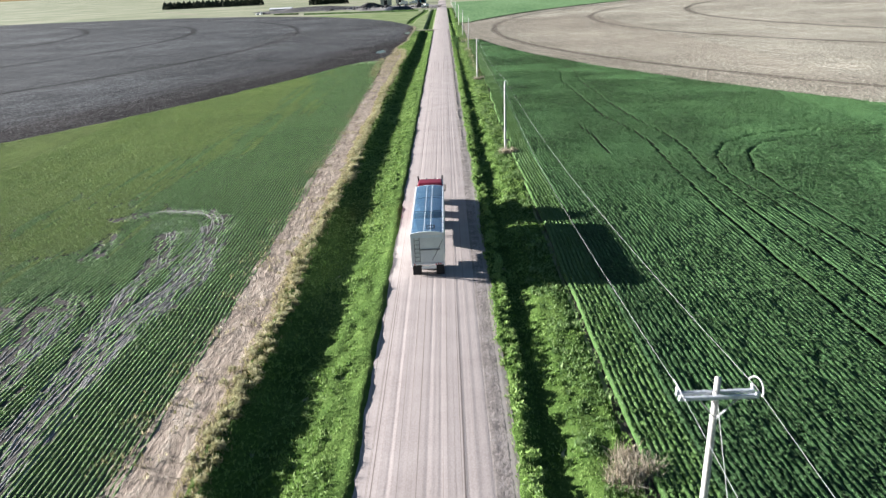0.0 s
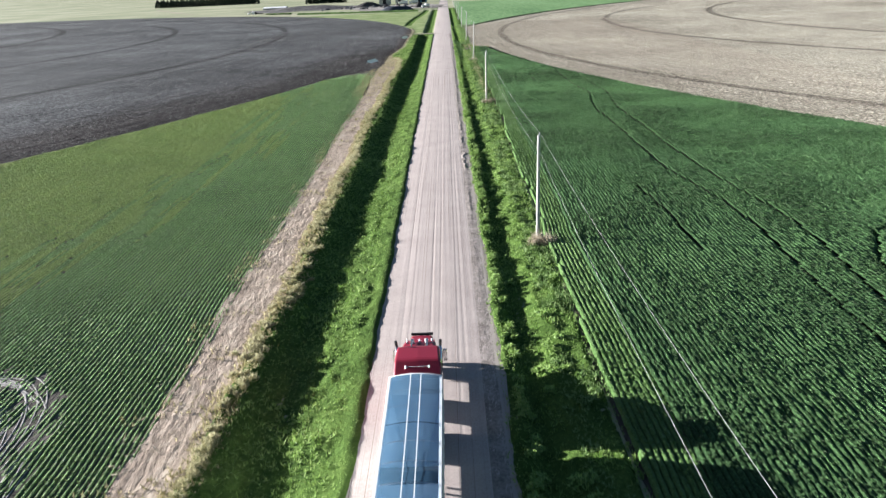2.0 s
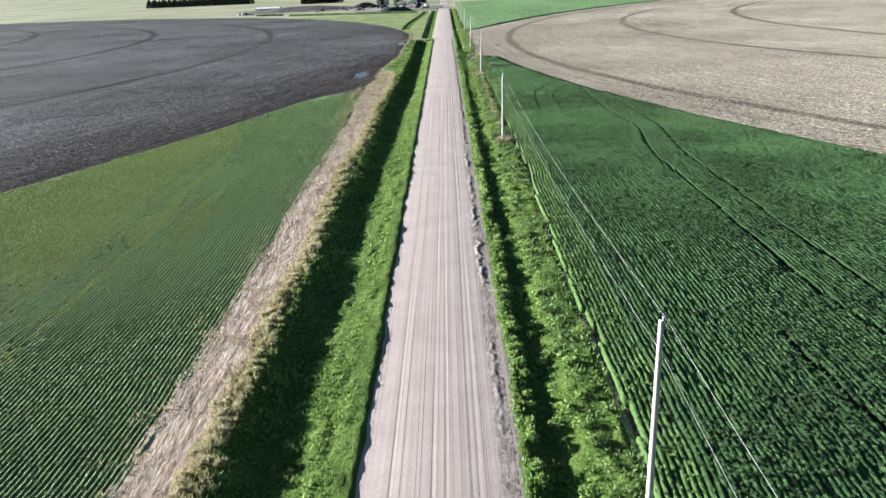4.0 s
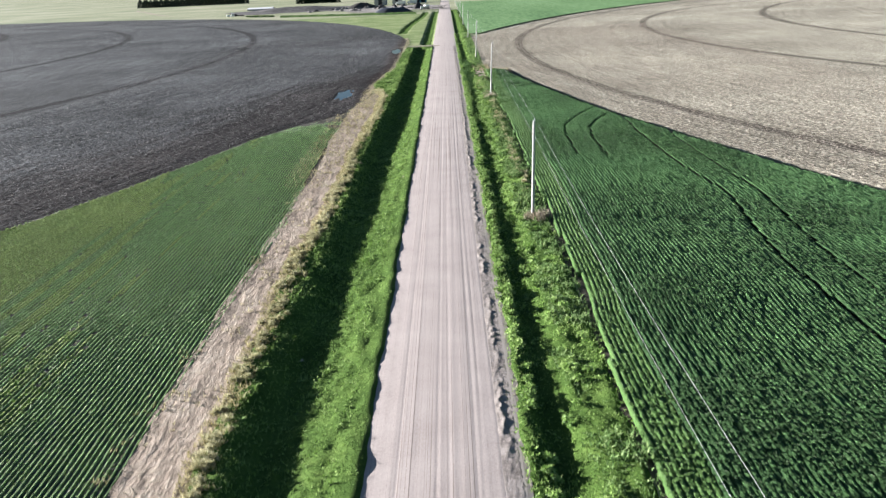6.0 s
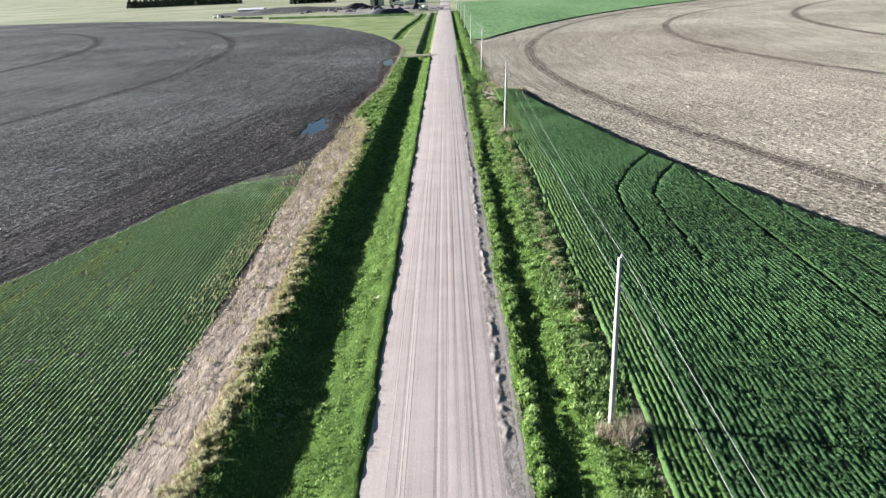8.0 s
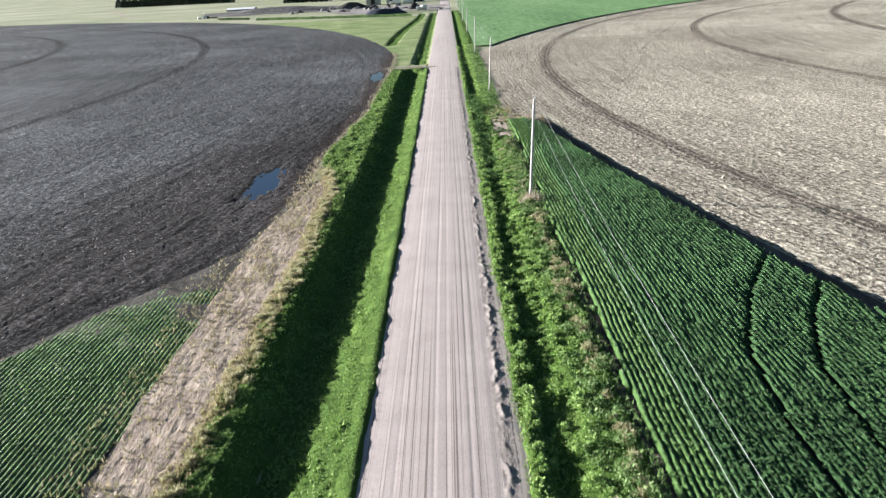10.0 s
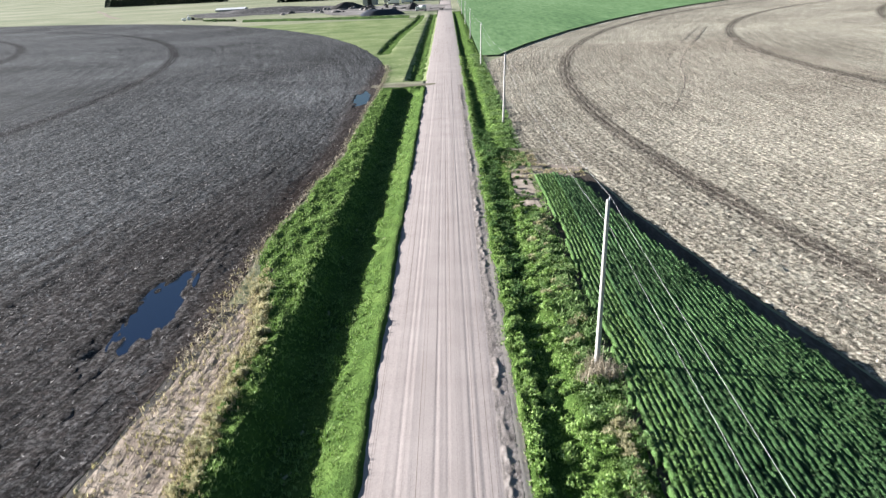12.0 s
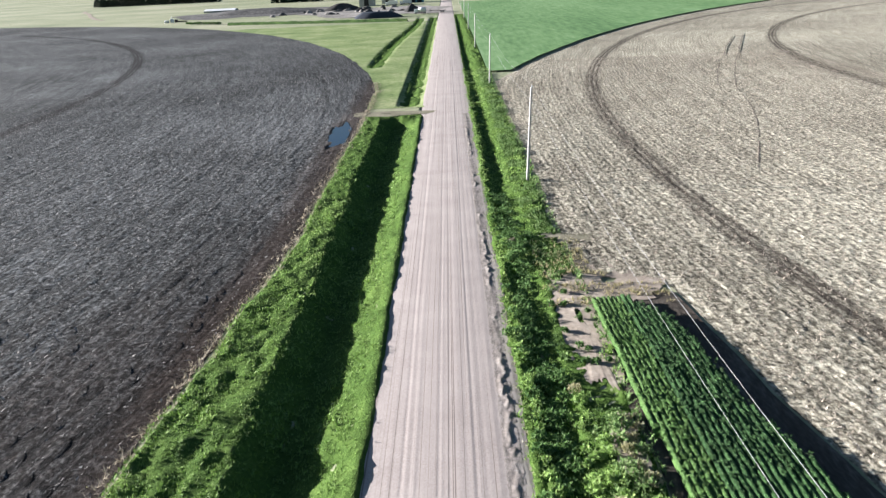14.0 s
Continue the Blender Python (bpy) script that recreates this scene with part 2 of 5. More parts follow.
thin = ramp(nt, noise_tex(nt, mapped(nt, (15.0, 0.012, 1)), 1.0, 2, 0.5), [(0.31, (0.42, 0.39, 0.37)), (0.40, (1, 1, 1))])
spx = nt.nodes.new("ShaderNodeSeparateXYZ")
nt.links.new(mapped(nt), spx.inputs[0])
loose = nt.nodes.new("ShaderNodeMapRange")      # browner tone mixed over the gravel of the east shoulder
nt.links.new(maths(nt, "ADD", spx.outputs[0], maths(nt, "MULTIPLY", noise_tex(nt, vc, 1.2, 4), 0.7)), loose.inputs["Value"])
loose.inputs["From Min"].default_value, loose.inputs["From Max"].default_value = 3.45, 4.0
loose.inputs["To Max"].default_value = 0.6
coloured(nt, mixed(nt, loose.outputs[0], mixed(nt, 1.0, thin, ramp(nt, f, [(0.30, (0.28, 0.236, 0.212)), (0.5, (0.40, 0.347, 0.32)), (0.70, (0.50, 0.445, 0.41))]), "MULTIPLY"), (0.33, 0.30, 0.265)), 0.95)
bumped(nt, noise_tex(nt, vc, 14.0, 5), 0.35, 0.03)


M_GRIT = soil("loose_brown_gravel", [(0.34, (0.13, 0.112, 0.10)), (0.5, (0.27, 0.238, 0.215)), (0.66, (0.41, 0.37, 0.34))], 0.6, 6.0, dist=0.05)


# ---- mesh helpers ----
def mesh_from(name, verts, faces, material, smooth=False):
    me = bpy.data.meshes.new(name)
    verts, faces = np.asarray(verts, np.float32), np.asarray(faces, np.int32)
    k = faces.shape[1]
    me.vertices.add(len(verts))
    me.vertices.foreach_set("co", verts.ravel())
    me.loops.add(faces.size)
    me.loops.foreach_set("vertex_index", faces.ravel())
    me.polygons.add(len(faces))
    me.polygons.foreach_set("loop_start", np.arange(len(faces), dtype=np.int32) * k)
    if smooth:
        me.polygons.foreach_set("use_smooth", np.ones(len(faces), bool))
    me.update(calc_edges=True)
    me.validate()
    me.materials.append(material)
    return me


def structure(name, me, label):
    return tagged(new(name, me), label, kind="structure")


def sheet(xs, ys, zs):
    """Vertices and quads of a grid; xs, ys, zs are arrays of one shape (rows, columns)."""
    r, c = xs.shape
    v = np.stack([xs, ys, zs], 2).reshape(-1, 3)
    i = np.arange(r * c).reshape(r, c)
    q = np.stack([i[:-1, :-1], i[:-1, 1:], i[1:, 1:], i[1:, :-1]], 2).reshape(-1, 4)
    return v, q


def wob(y, seed, length, size):
    """A smooth uneven line: sums of sines, the same at every build."""
    y = np.asarray(y, float)
    return size * (0.5 * np.sin(y / length + seed) + 0.3 * np.sin(2.3 * y / length + 2.1 * seed) + 0.25 * np.sin(5.1 * y / length + 3.7 * seed) + 0.15 * np.sin(11.3 * y / length + 1.3 * seed))


def vnoise(x, y, size, seed=0, octaves=3):
    """Smooth value noise, 0 to 1, with features of about that size in metres."""
    g = np.random.RandomState(seed).rand(256, 256)
    out, amp, tot = 0.0, 1.0, 0.0
    x, y = np.asarray(x, float) / size, np.asarray(y, float) / size
    for _ in range(octaves):
        i, j = np.floor(x).astype(int), np.floor(y).astype(int)
        u, v = x - i, y - j
        u, v = u * u * (3 - 2 * u), v * v * (3 - 2 * v)
        a, b, c, d = g[i % 256, j % 256], g[(i + 1) % 256, j % 256], g[i % 256, (j + 1) % 256], g[(i + 1) % 256, (j + 1) % 256]
        out = out + amp * ((a * (1 - u) + b * u) * (1 - v) + (c * (1 - u) + d * u) * v)
        tot, amp = tot + amp, amp * 0.55
        x, y = x * 2.1 + 17.3, y * 2.1 + 5.7
    return out / tot


def step(a, b, y):
    t = np.clip((np.asarray(y, float) - a) / (b - a), 0, 1)
    return t * t * (3 - 2 * t)


# ---- the lie of the land ----
def terrain(x, y):
    """Height of the ground: road bed, ditches with their banks, drives across them."""
    x, y = np.broadcast_arrays(np.asarray(x, float), np.asarray(y, float))
    s = 0.65 + 0.35 * step(200, 285, y) + wob(y, 1.0, 23, 0.25)
    xl = x - np.where(x < -3.9, s * np.clip((-3.9 - x) / 4, 0, 1), 0)
    near = np.interp(xl, [-13.5, -11.4, -9.6, -8.7, -4.2, -3.5, 3.6, 4.6, 5.4, 5.8, 7.2, 9.0], [0, 0.05, -1.4, -1.4, 0.02, 0, 0, -0.08, -0.6, -0.6, -0.1, 0])
    far = np.interp(x, [-9.0, -7.0, -6.3, -4.0, -3.4, 3.4, 4.2, 5.2, 5.8, 7.2, 8], [0.05, -0.6, -0.6, -0.1, 0, 0, -0.1, -0.5, -0.5, -0.1, 0])
    x2 = x + 18.2 - 5.0 * step(480, 640, y)
    far = far + np.interp(x2, [-2.2, -0.7, 0.3, 2.4], [0, -0.5, -0.5, 0]) * step(446, 462, y)
    near = np.where(x < -4, near * (0.55 + 0.45 * step(165, 255, y)), near)
    k = step(380, 392, y)
    z = near * (1 - k) + far * k
    drive_l = step(374, 379, y) * (1 - step(388, 393, y)) * (x < 0)
    drive_r = step(309, 312, y) * (1 - step(317, 320, y)) * (x > 0)
    z = z * (1 - np.maximum(drive_l, drive_r)) * (1 - step(640, 700, y))
    rise = 26.0 * step(1500, 4200, np.hypot(x, y - 200))
    return z + rise


def left_edge(y):
    """East edge of the worked circle."""
    d = np.clip(LEFT_R ** 2 - (np.asarray(y, float) - LEFT_C[1]) ** 2, 0, None)
    bulge = np.interp(y, [224, 233, 241, 247, 256, 266, 276, 288], [0, 1.6, 4.4, 6.0, 4.8, 3.4, 1.8, 0])      # worked further out over the corner
    return np.minimum(LEFT_C[0] + np.sqrt(d) + bulge, -15.4 + 1.8 * step(284, 325, y)) + wob(y, 4, 9, 0.35)


def right_edge(y):
    """West edge of the stubble circle."""
    y = np.asarray(y, float)
    low = RIGHT_C[0] - np.sqrt(np.clip(RIGHT_R ** 2 - (y - RIGHT_C[1]) ** 2, 0, None))
    top = 618.2 - np.sqrt(np.clip(636.5 ** 2 - (y - 227.5) ** 2, 0, None))
    low = low * (1 - step(305, 309, y)) + 9.6 * step(305, 309, y)
    return np.maximum(np.where(y < 357, low, np.maximum(top, 9.6)), 9.6) + wob(y, 2, 7, 0.25)


gx = np.unique(np.concatenate([np.arange(-24, 14.01, 0.4), np.arange(14, 60, 3), np.arange(-60, -24, 3), np.geomspace(60, 4500, 26), -np.geomspace(60, 4500, 26)]))
gy = np.unique(np.concatenate([np.arange(-40, 420, 2.0), np.arange(420, 720, 4.0), np.geomspace(720, 4500, 24), -np.geomspace(42, 1200, 12)]))
X, Y = np.meshgrid(gx, gy)
v, q = sheet(X, Y, terrain(X, Y) - 0.02 - 0.35 * (np.abs(X) < 4.2) * (Y < 1400))
structure("ground", mesh_from("ground", v, q, M_GROUND, True), "flat green meadow ground with roadside ditches")

# the road, with ruts and a windrow of loose gravel along its east edge
ry = np.unique(np.concatenate([np.arange(-10, 330, 0.55), np.arange(330, 860, 3.0), np.arange(860, 1500, 20.0)]))
rx = np.linspace(-4.15, 4.15, 111)
X, Y = np.meshgrid(rx, ry)
prof = 0.10 - 0.006 * X ** 2
for k in range(44):
    c, w = -3.2 + 6.3 * random.random(), 0.045 + 0.07 * random.random()
    d = random.uniform(-0.006, 0.006) * (0.3 + 1.2 * vnoise(0 * Y + k, Y, 40, 60 + k, 2))
    prof = prof + d * np.exp(-((X - c - wob(Y, k, 70, 0.14)) / w) ** 2)
for c in (-2.15, -0.35, 0.25, 1.55):      # the main wheel lines
    prof = prof - 0.012 * np.exp(-((X - c - wob(Y, c, 90, 0.12)) / 0.05) ** 2)
edge = np.clip((4.15 - np.abs(X)) / 0.25, 0, 1)
v, q = sheet(X + wob(Y, 7, 6, 0.12) * step(3.4, 4.1, np.abs(X)), Y, np.maximum(prof, -0.05 + 0.03 * X / 4) * edge - 0.02 * (1 - edge) + 0.01)
structure("road", mesh_from("road", v, q, M_ROAD, True), "straight pale gravel road with wheel ruts")


# loose gravel thrown up along the east edge
wy = np.arange(-8, 380, 0.16)
X, Y = np.meshgrid(np.linspace(2.75, 3.75, 15), wy)
lip = 3.2 + wob(Y, 5, 30, 0.12) + 0.5 * (vnoise(0 * X, Y, 0.9, 71, 3) - 0.5)
heaps = np.clip(2.6 * vnoise(X * 1.5, Y, 0.4, 74, 3) - 0.75, 0, 1.0) * np.clip(2.2 * vnoise(0 * X, Y, 3.5, 75, 2) - 0.45, 0.1, 1) * (0.15 + 0.85 * step(85, 135, Y))
Z = 0.105 - 0.006 * X ** 2 + 0.085 * heaps * np.exp(-((X - lip) / 0.17) ** 2) + 0.012 * np.random.RandomState(5).rand(*X.shape) - 0.02 * (np.abs(X - 3.25) > 0.46)
v, q = sheet(X, Y, Z)
structure("gravel_windrow", mesh_from("gravel_windrow", v, q, M_GRIT, True), "loose heaped gravel along the road edge")


def strip(name, y0, y1, dy, left, right, cols, material, label, lift=0.03, power=1.0, relief=0.0, lines=None):
    """A field between two edge lines; columns crowd towards its roadside edge."""
    ys = np.arange(y0, y1 + dy, dy)
    l, r = left(ys)[:, None], right(ys)[:, None]
    s = np.linspace(0, 1, cols)[None, :]
    X = r + (l - r) * s ** power
    Y = np.repeat(ys[:, None], cols, 1)
    Z = terrain(X, Y) + lift
    if relief:      # matted and lumpier towards the north
        Z = Z + relief * (1 + 0.5 * step(190, 220, Y)) * (vnoise((X + 0.12 * Y) * 2.0, Y * 0.5, 0.42, 3, 4) + 0.25 * np.random.RandomState(3).rand(*Z.shape))
    v, q = sheet(X, Y, Z)
    return structure(name, mesh_from(name, v, q[:, ::-1], material, True), label)


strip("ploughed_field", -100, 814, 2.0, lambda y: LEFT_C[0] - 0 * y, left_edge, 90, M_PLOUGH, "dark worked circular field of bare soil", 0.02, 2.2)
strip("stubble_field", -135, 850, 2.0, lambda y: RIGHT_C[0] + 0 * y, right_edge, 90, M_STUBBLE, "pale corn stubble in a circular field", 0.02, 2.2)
strip("straw_strip", -30, 285, 0.4, lambda y: -15.4 - 0.6 * step(90, 150, y) + wob(y, 3, 12, 0.4) - 0.9 * step(195, 225, y) + 3.1 * step(240, 285, y), lambda y: -11.6 + wob(y, 9, 8, 0.4) - 0.6 * step(100, 180, y) - 1.2 * step(250, 285, y), 30, M_STRAW, "trampled dry straw strip beside the ditch", 0.03, 1.0, 0.10)
strip("west_crop_soil", -100, 270, 1.5, lambda y: np.minimum(left_edge(y) + 0.1, -15.83 + 2.4 * step(240, 285, y)), lambda y: -15.8 + 0.7 * (1 - step(90, 150, y)) + 2.4 * step(240, 285, y), 60, M_YOUNGSOIL, "bare soil between young crop rows", 0.045, 2.0)
strip("east_crop_soil", -60, 302.8, 2.0, lambda y: right_edge(y) - 0.3, lambda y: np.minimum(9.6 + wob(y, 8, 9, 0.3), right_edge(y) - 0.5), 40, M_CROPSOIL, "bare soil under dense green crop rows", 0.045, 2.0)
strip("roadside_meadow", 388, 640, 2.0, lambda y: np.maximum(left_edge(y), -150.0) - 0.6, lambda y: -3.7 + 0 * y, 60, M_MEADOW, "mown yellow-green grass between the ditches", 0.03)
strip("north_crop_field", 432, 860, 6.0, lambda y: 9.5 + 0 * y, lambda y: np.maximum(right_edge(y) - 1.0, 9.7), 12, M_FARGREEN, "even green young crop field", 0.4)


PUDDLES = [(-20.6, 270.0, 1.9, 7.6, 0.03, 1.0), (-15.9, 367.5, 1.5, 9.5, 0.05, 2.3)]


def basin(x, y):
    """1 in the hollows where water stands, 0 outside."""
    out = 0 * x
    for cx, cy, rx, ry, rot, seed in PUDDLES:
        d = np.hypot((x - cx) / rx, (y - cy) / ry) + 1.5 * (vnoise(x * 2.2, y * 0.3, 1.0, 55, 3) - 0.5)
        out = np.maximum(out, step(1.1, 0.75, d))
    return out


def furrows(name, centre, radius, depth, y0, y1, material, label, size, seed):
    """The part of a worked circle beside the road: broken furrows that follow its rim."""
    side = 1 if centre[0] < 0 else -1
    a0, a1 = math.asin((y0 - centre[1]) / radius), math.asin((y1 - centre[1]) / radius)
    a = np.linspace(a0, a1, int((a1 - a0) * radius / 0.75))[:, None]
    r = radius - np.arange(0, depth, 0.38)[None, :]
    X, Y = centre[0] + side * r * np.cos(a), centre[1] + r * np.sin(a)
    S = a * radius + 0 * r
    over = (X - left_edge(Y)) if side > 0 else (right_edge(Y) - X)
    fade = np.clip(-over / 3.0, 0, 1) * np.clip((depth - (radius - r)) / 6, 0, 1)
    patches = step(0.35, 0.6, vnoise(X, Y, 9.0, seed + 4, 3)) * (1 - 0.75 * step(6, 26, radius - r))
    ridge = (np.arange(r.shape[1]) % 2)[None, :] * (0.25 + 0.75 * vnoise(r + 0 * a, S * 0.05, 0.5, seed + 2, 2)) * (0.12 + 0.88 * patches)
    Z = size * (0.5 * ridge + 0.3 * vnoise(r + 0 * a, S * 0.07, 0.42, seed, 2) + 0.35 * vnoise(X, Y, 0.4, seed + 1, 2) + 0.45 * np.random.RandomState(seed).rand(*X.shape) ** 2)
    wet = basin(X, Y)
    Z = Z * (1 - wet)
    Z = terrain(X, Y) + 0.03 + Z * fade - 0.06 * (1 - np.clip(fade * 8, 0, 1)) - 0.08 * (over > 0.3)
    v, q = sheet(X, Y, Z)
    return structure(name, mesh_from(name, v, q if side < 0 else q, material, False), label)


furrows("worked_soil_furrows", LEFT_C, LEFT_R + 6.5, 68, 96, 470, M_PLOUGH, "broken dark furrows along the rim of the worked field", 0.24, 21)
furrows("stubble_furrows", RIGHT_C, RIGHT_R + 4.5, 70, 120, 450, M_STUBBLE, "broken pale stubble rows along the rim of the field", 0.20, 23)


# ---- parts ----
def part(name, bm, material, parent=None, label="", smooth=False):
    me = bpy.data.meshes.new(name)
    bm.normal_update()
    bm.to_mesh(me)
    bm.free()
    me.materials.append(material)
    if smooth:
        for p in me.polygons:
            p.use_smooth = True
    ob = new(name, me)
    if parent:
        ob.parent = parent
    return tagged(ob, label)


def thing(name, m, label, category, group=""):
    ob = new(name)
    ob.matrix_basis = m
    ob.empty_display_size = 0.3
    return tagged(ob, label, category, group)


def box(x0, x1, y0, y1, z0, z1, bevel=0.0, bm=None):
    bm = bm or bmesh.new()
    r = bmesh.ops.create_cube(bm, size=1.0, matrix=Matrix.Translation(((x0 + x1) / 2, (y0 + y1) / 2, (z0 + z1) / 2)) @ Matrix.Diagonal((abs(x1 - x0), abs(y1 - y0), abs(z1 - z0), 1)))
    if bevel:
        e = list({e for v in r["verts"] for e in v.link_edges})
        bmesh.ops.bevel(bm, geom=e, offset=bevel, segments=2, affect="EDGES", profile=0.5)
    return bm


def rod(a, b, r0, r1=None, sides=10, bm=None):
    bm = bm or bmesh.new()
    a, b = Vector(a), Vector(b)
    m = Matrix.Translation((a + b) / 2) @ (b - a).to_track_quat("Z", "Y").to_matrix().to_4x4()
    bmesh.ops.create_cone(bm, cap_ends=True, segments=sides, radius1=r0, radius2=r0 if r1 is None else r1, depth=(b - a).length, matrix=m)
    return bm


def loft(sections, closed=True, caps=True, bm=None):
    """Skin through equal-length loops of points."""
    bm = bm or bmesh.new()
    rows = [[bm.verts.new(p) for p in s] for s in sections]
    k = len(rows[0])
    for a, b in zip(rows, rows[1:]):
        for i in range(k if closed else k - 1):
            j = (i + 1) % k
            bm.faces.new((a[i], a[j], b[j], b[i]))
    if caps and closed:
        bm.faces.new(list(reversed(rows[0])))
        bm.faces.new(rows[-1])
    bmesh.ops.recalc_face_normals(bm, faces=bm.faces)
    return bm


def wheel(parent, x, y, r, width, name="wheel"):
    hub = part(name, rod((x - width / 2 + 0.02, y, r), (x + width / 2 - 0.02, y, r), r * 0.55, sides=18), M_STEEL, parent, "bright steel wheel disc")
    bm = bmesh.new()
    prof = [(-0.5, 0.56), (-0.5, 0.9), (-0.38, 1.0), (0.38, 1.0), (0.5, 0.9), (0.5, 0.56)]
    loops = []
    for k in range(22):
        a = 2 * math.pi * k / 22
        loops.append([(x + width * u, y + r * w * math.cos(a), r + r * w * math.sin(a)) for u, w in prof])
    loft(loops + [loops[0]], True, False, bm)
    bmesh.ops.remove_doubles(bm, verts=bm.verts, dist=1e-5)
    part("tyre", bm, M_DARK, hub, "dusty black rubber tyre", True)


# ---- grain truck ----
M_TARP = bpy.data.materials.new("blue_mesh_tarp")
nt, n_, l_ = nodes_of(M_TARP)
vt = mapped(nt)
p_ = coloured(nt, ramp(nt, noise_tex(nt, vt, 1.2), [(0.3, (0.085, 0.22, 0.36)), (0.7, (0.16, 0.33, 0.49))]), 0.55)
tr = n_.new("ShaderNodeBsdfTransparent")
tr.inputs[0].default_value = (0.75, 0.88, 1.0, 1)
mx = n_.new("ShaderNodeMixShader")
mx.inputs[0].default_value = 0.66
l_.new(p_.outputs[0], mx.inputs[1])
l_.new(tr.outputs[0], mx.inputs[2])
l_.new(mx.outputs[0], n_["Material Output"].inputs[0])
M_INSIDE = plain("hopper_inside_metal", (0.62, 0.68, 0.72), 0.5, 0.1, 0.12, 1.5)
M_GLASS = plain("dark_cab_glass", (0.02, 0.025, 0.03), 0.08, 0, 0.1)
M_CHROME = plain("chrome", (0.75, 0.75, 0.76), 0.12, 1.0, 0.05)
M_LAMP = plain("lamp_lens_red", (0.4, 0.02, 0.015), 0.25, 0, 0.1)
M_GREY = plain("dark_grey_steel", (0.14, 0.15, 0.16), 0.5, 0.3, 0.2)
M_DUSTWHITE = plain("dusty_white_panel", (0.62, 0.65, 0.66), 0.5, 0, 0.14, 1.3)

TRUCK_X, TRUCK_Y = -0.66, 55.3


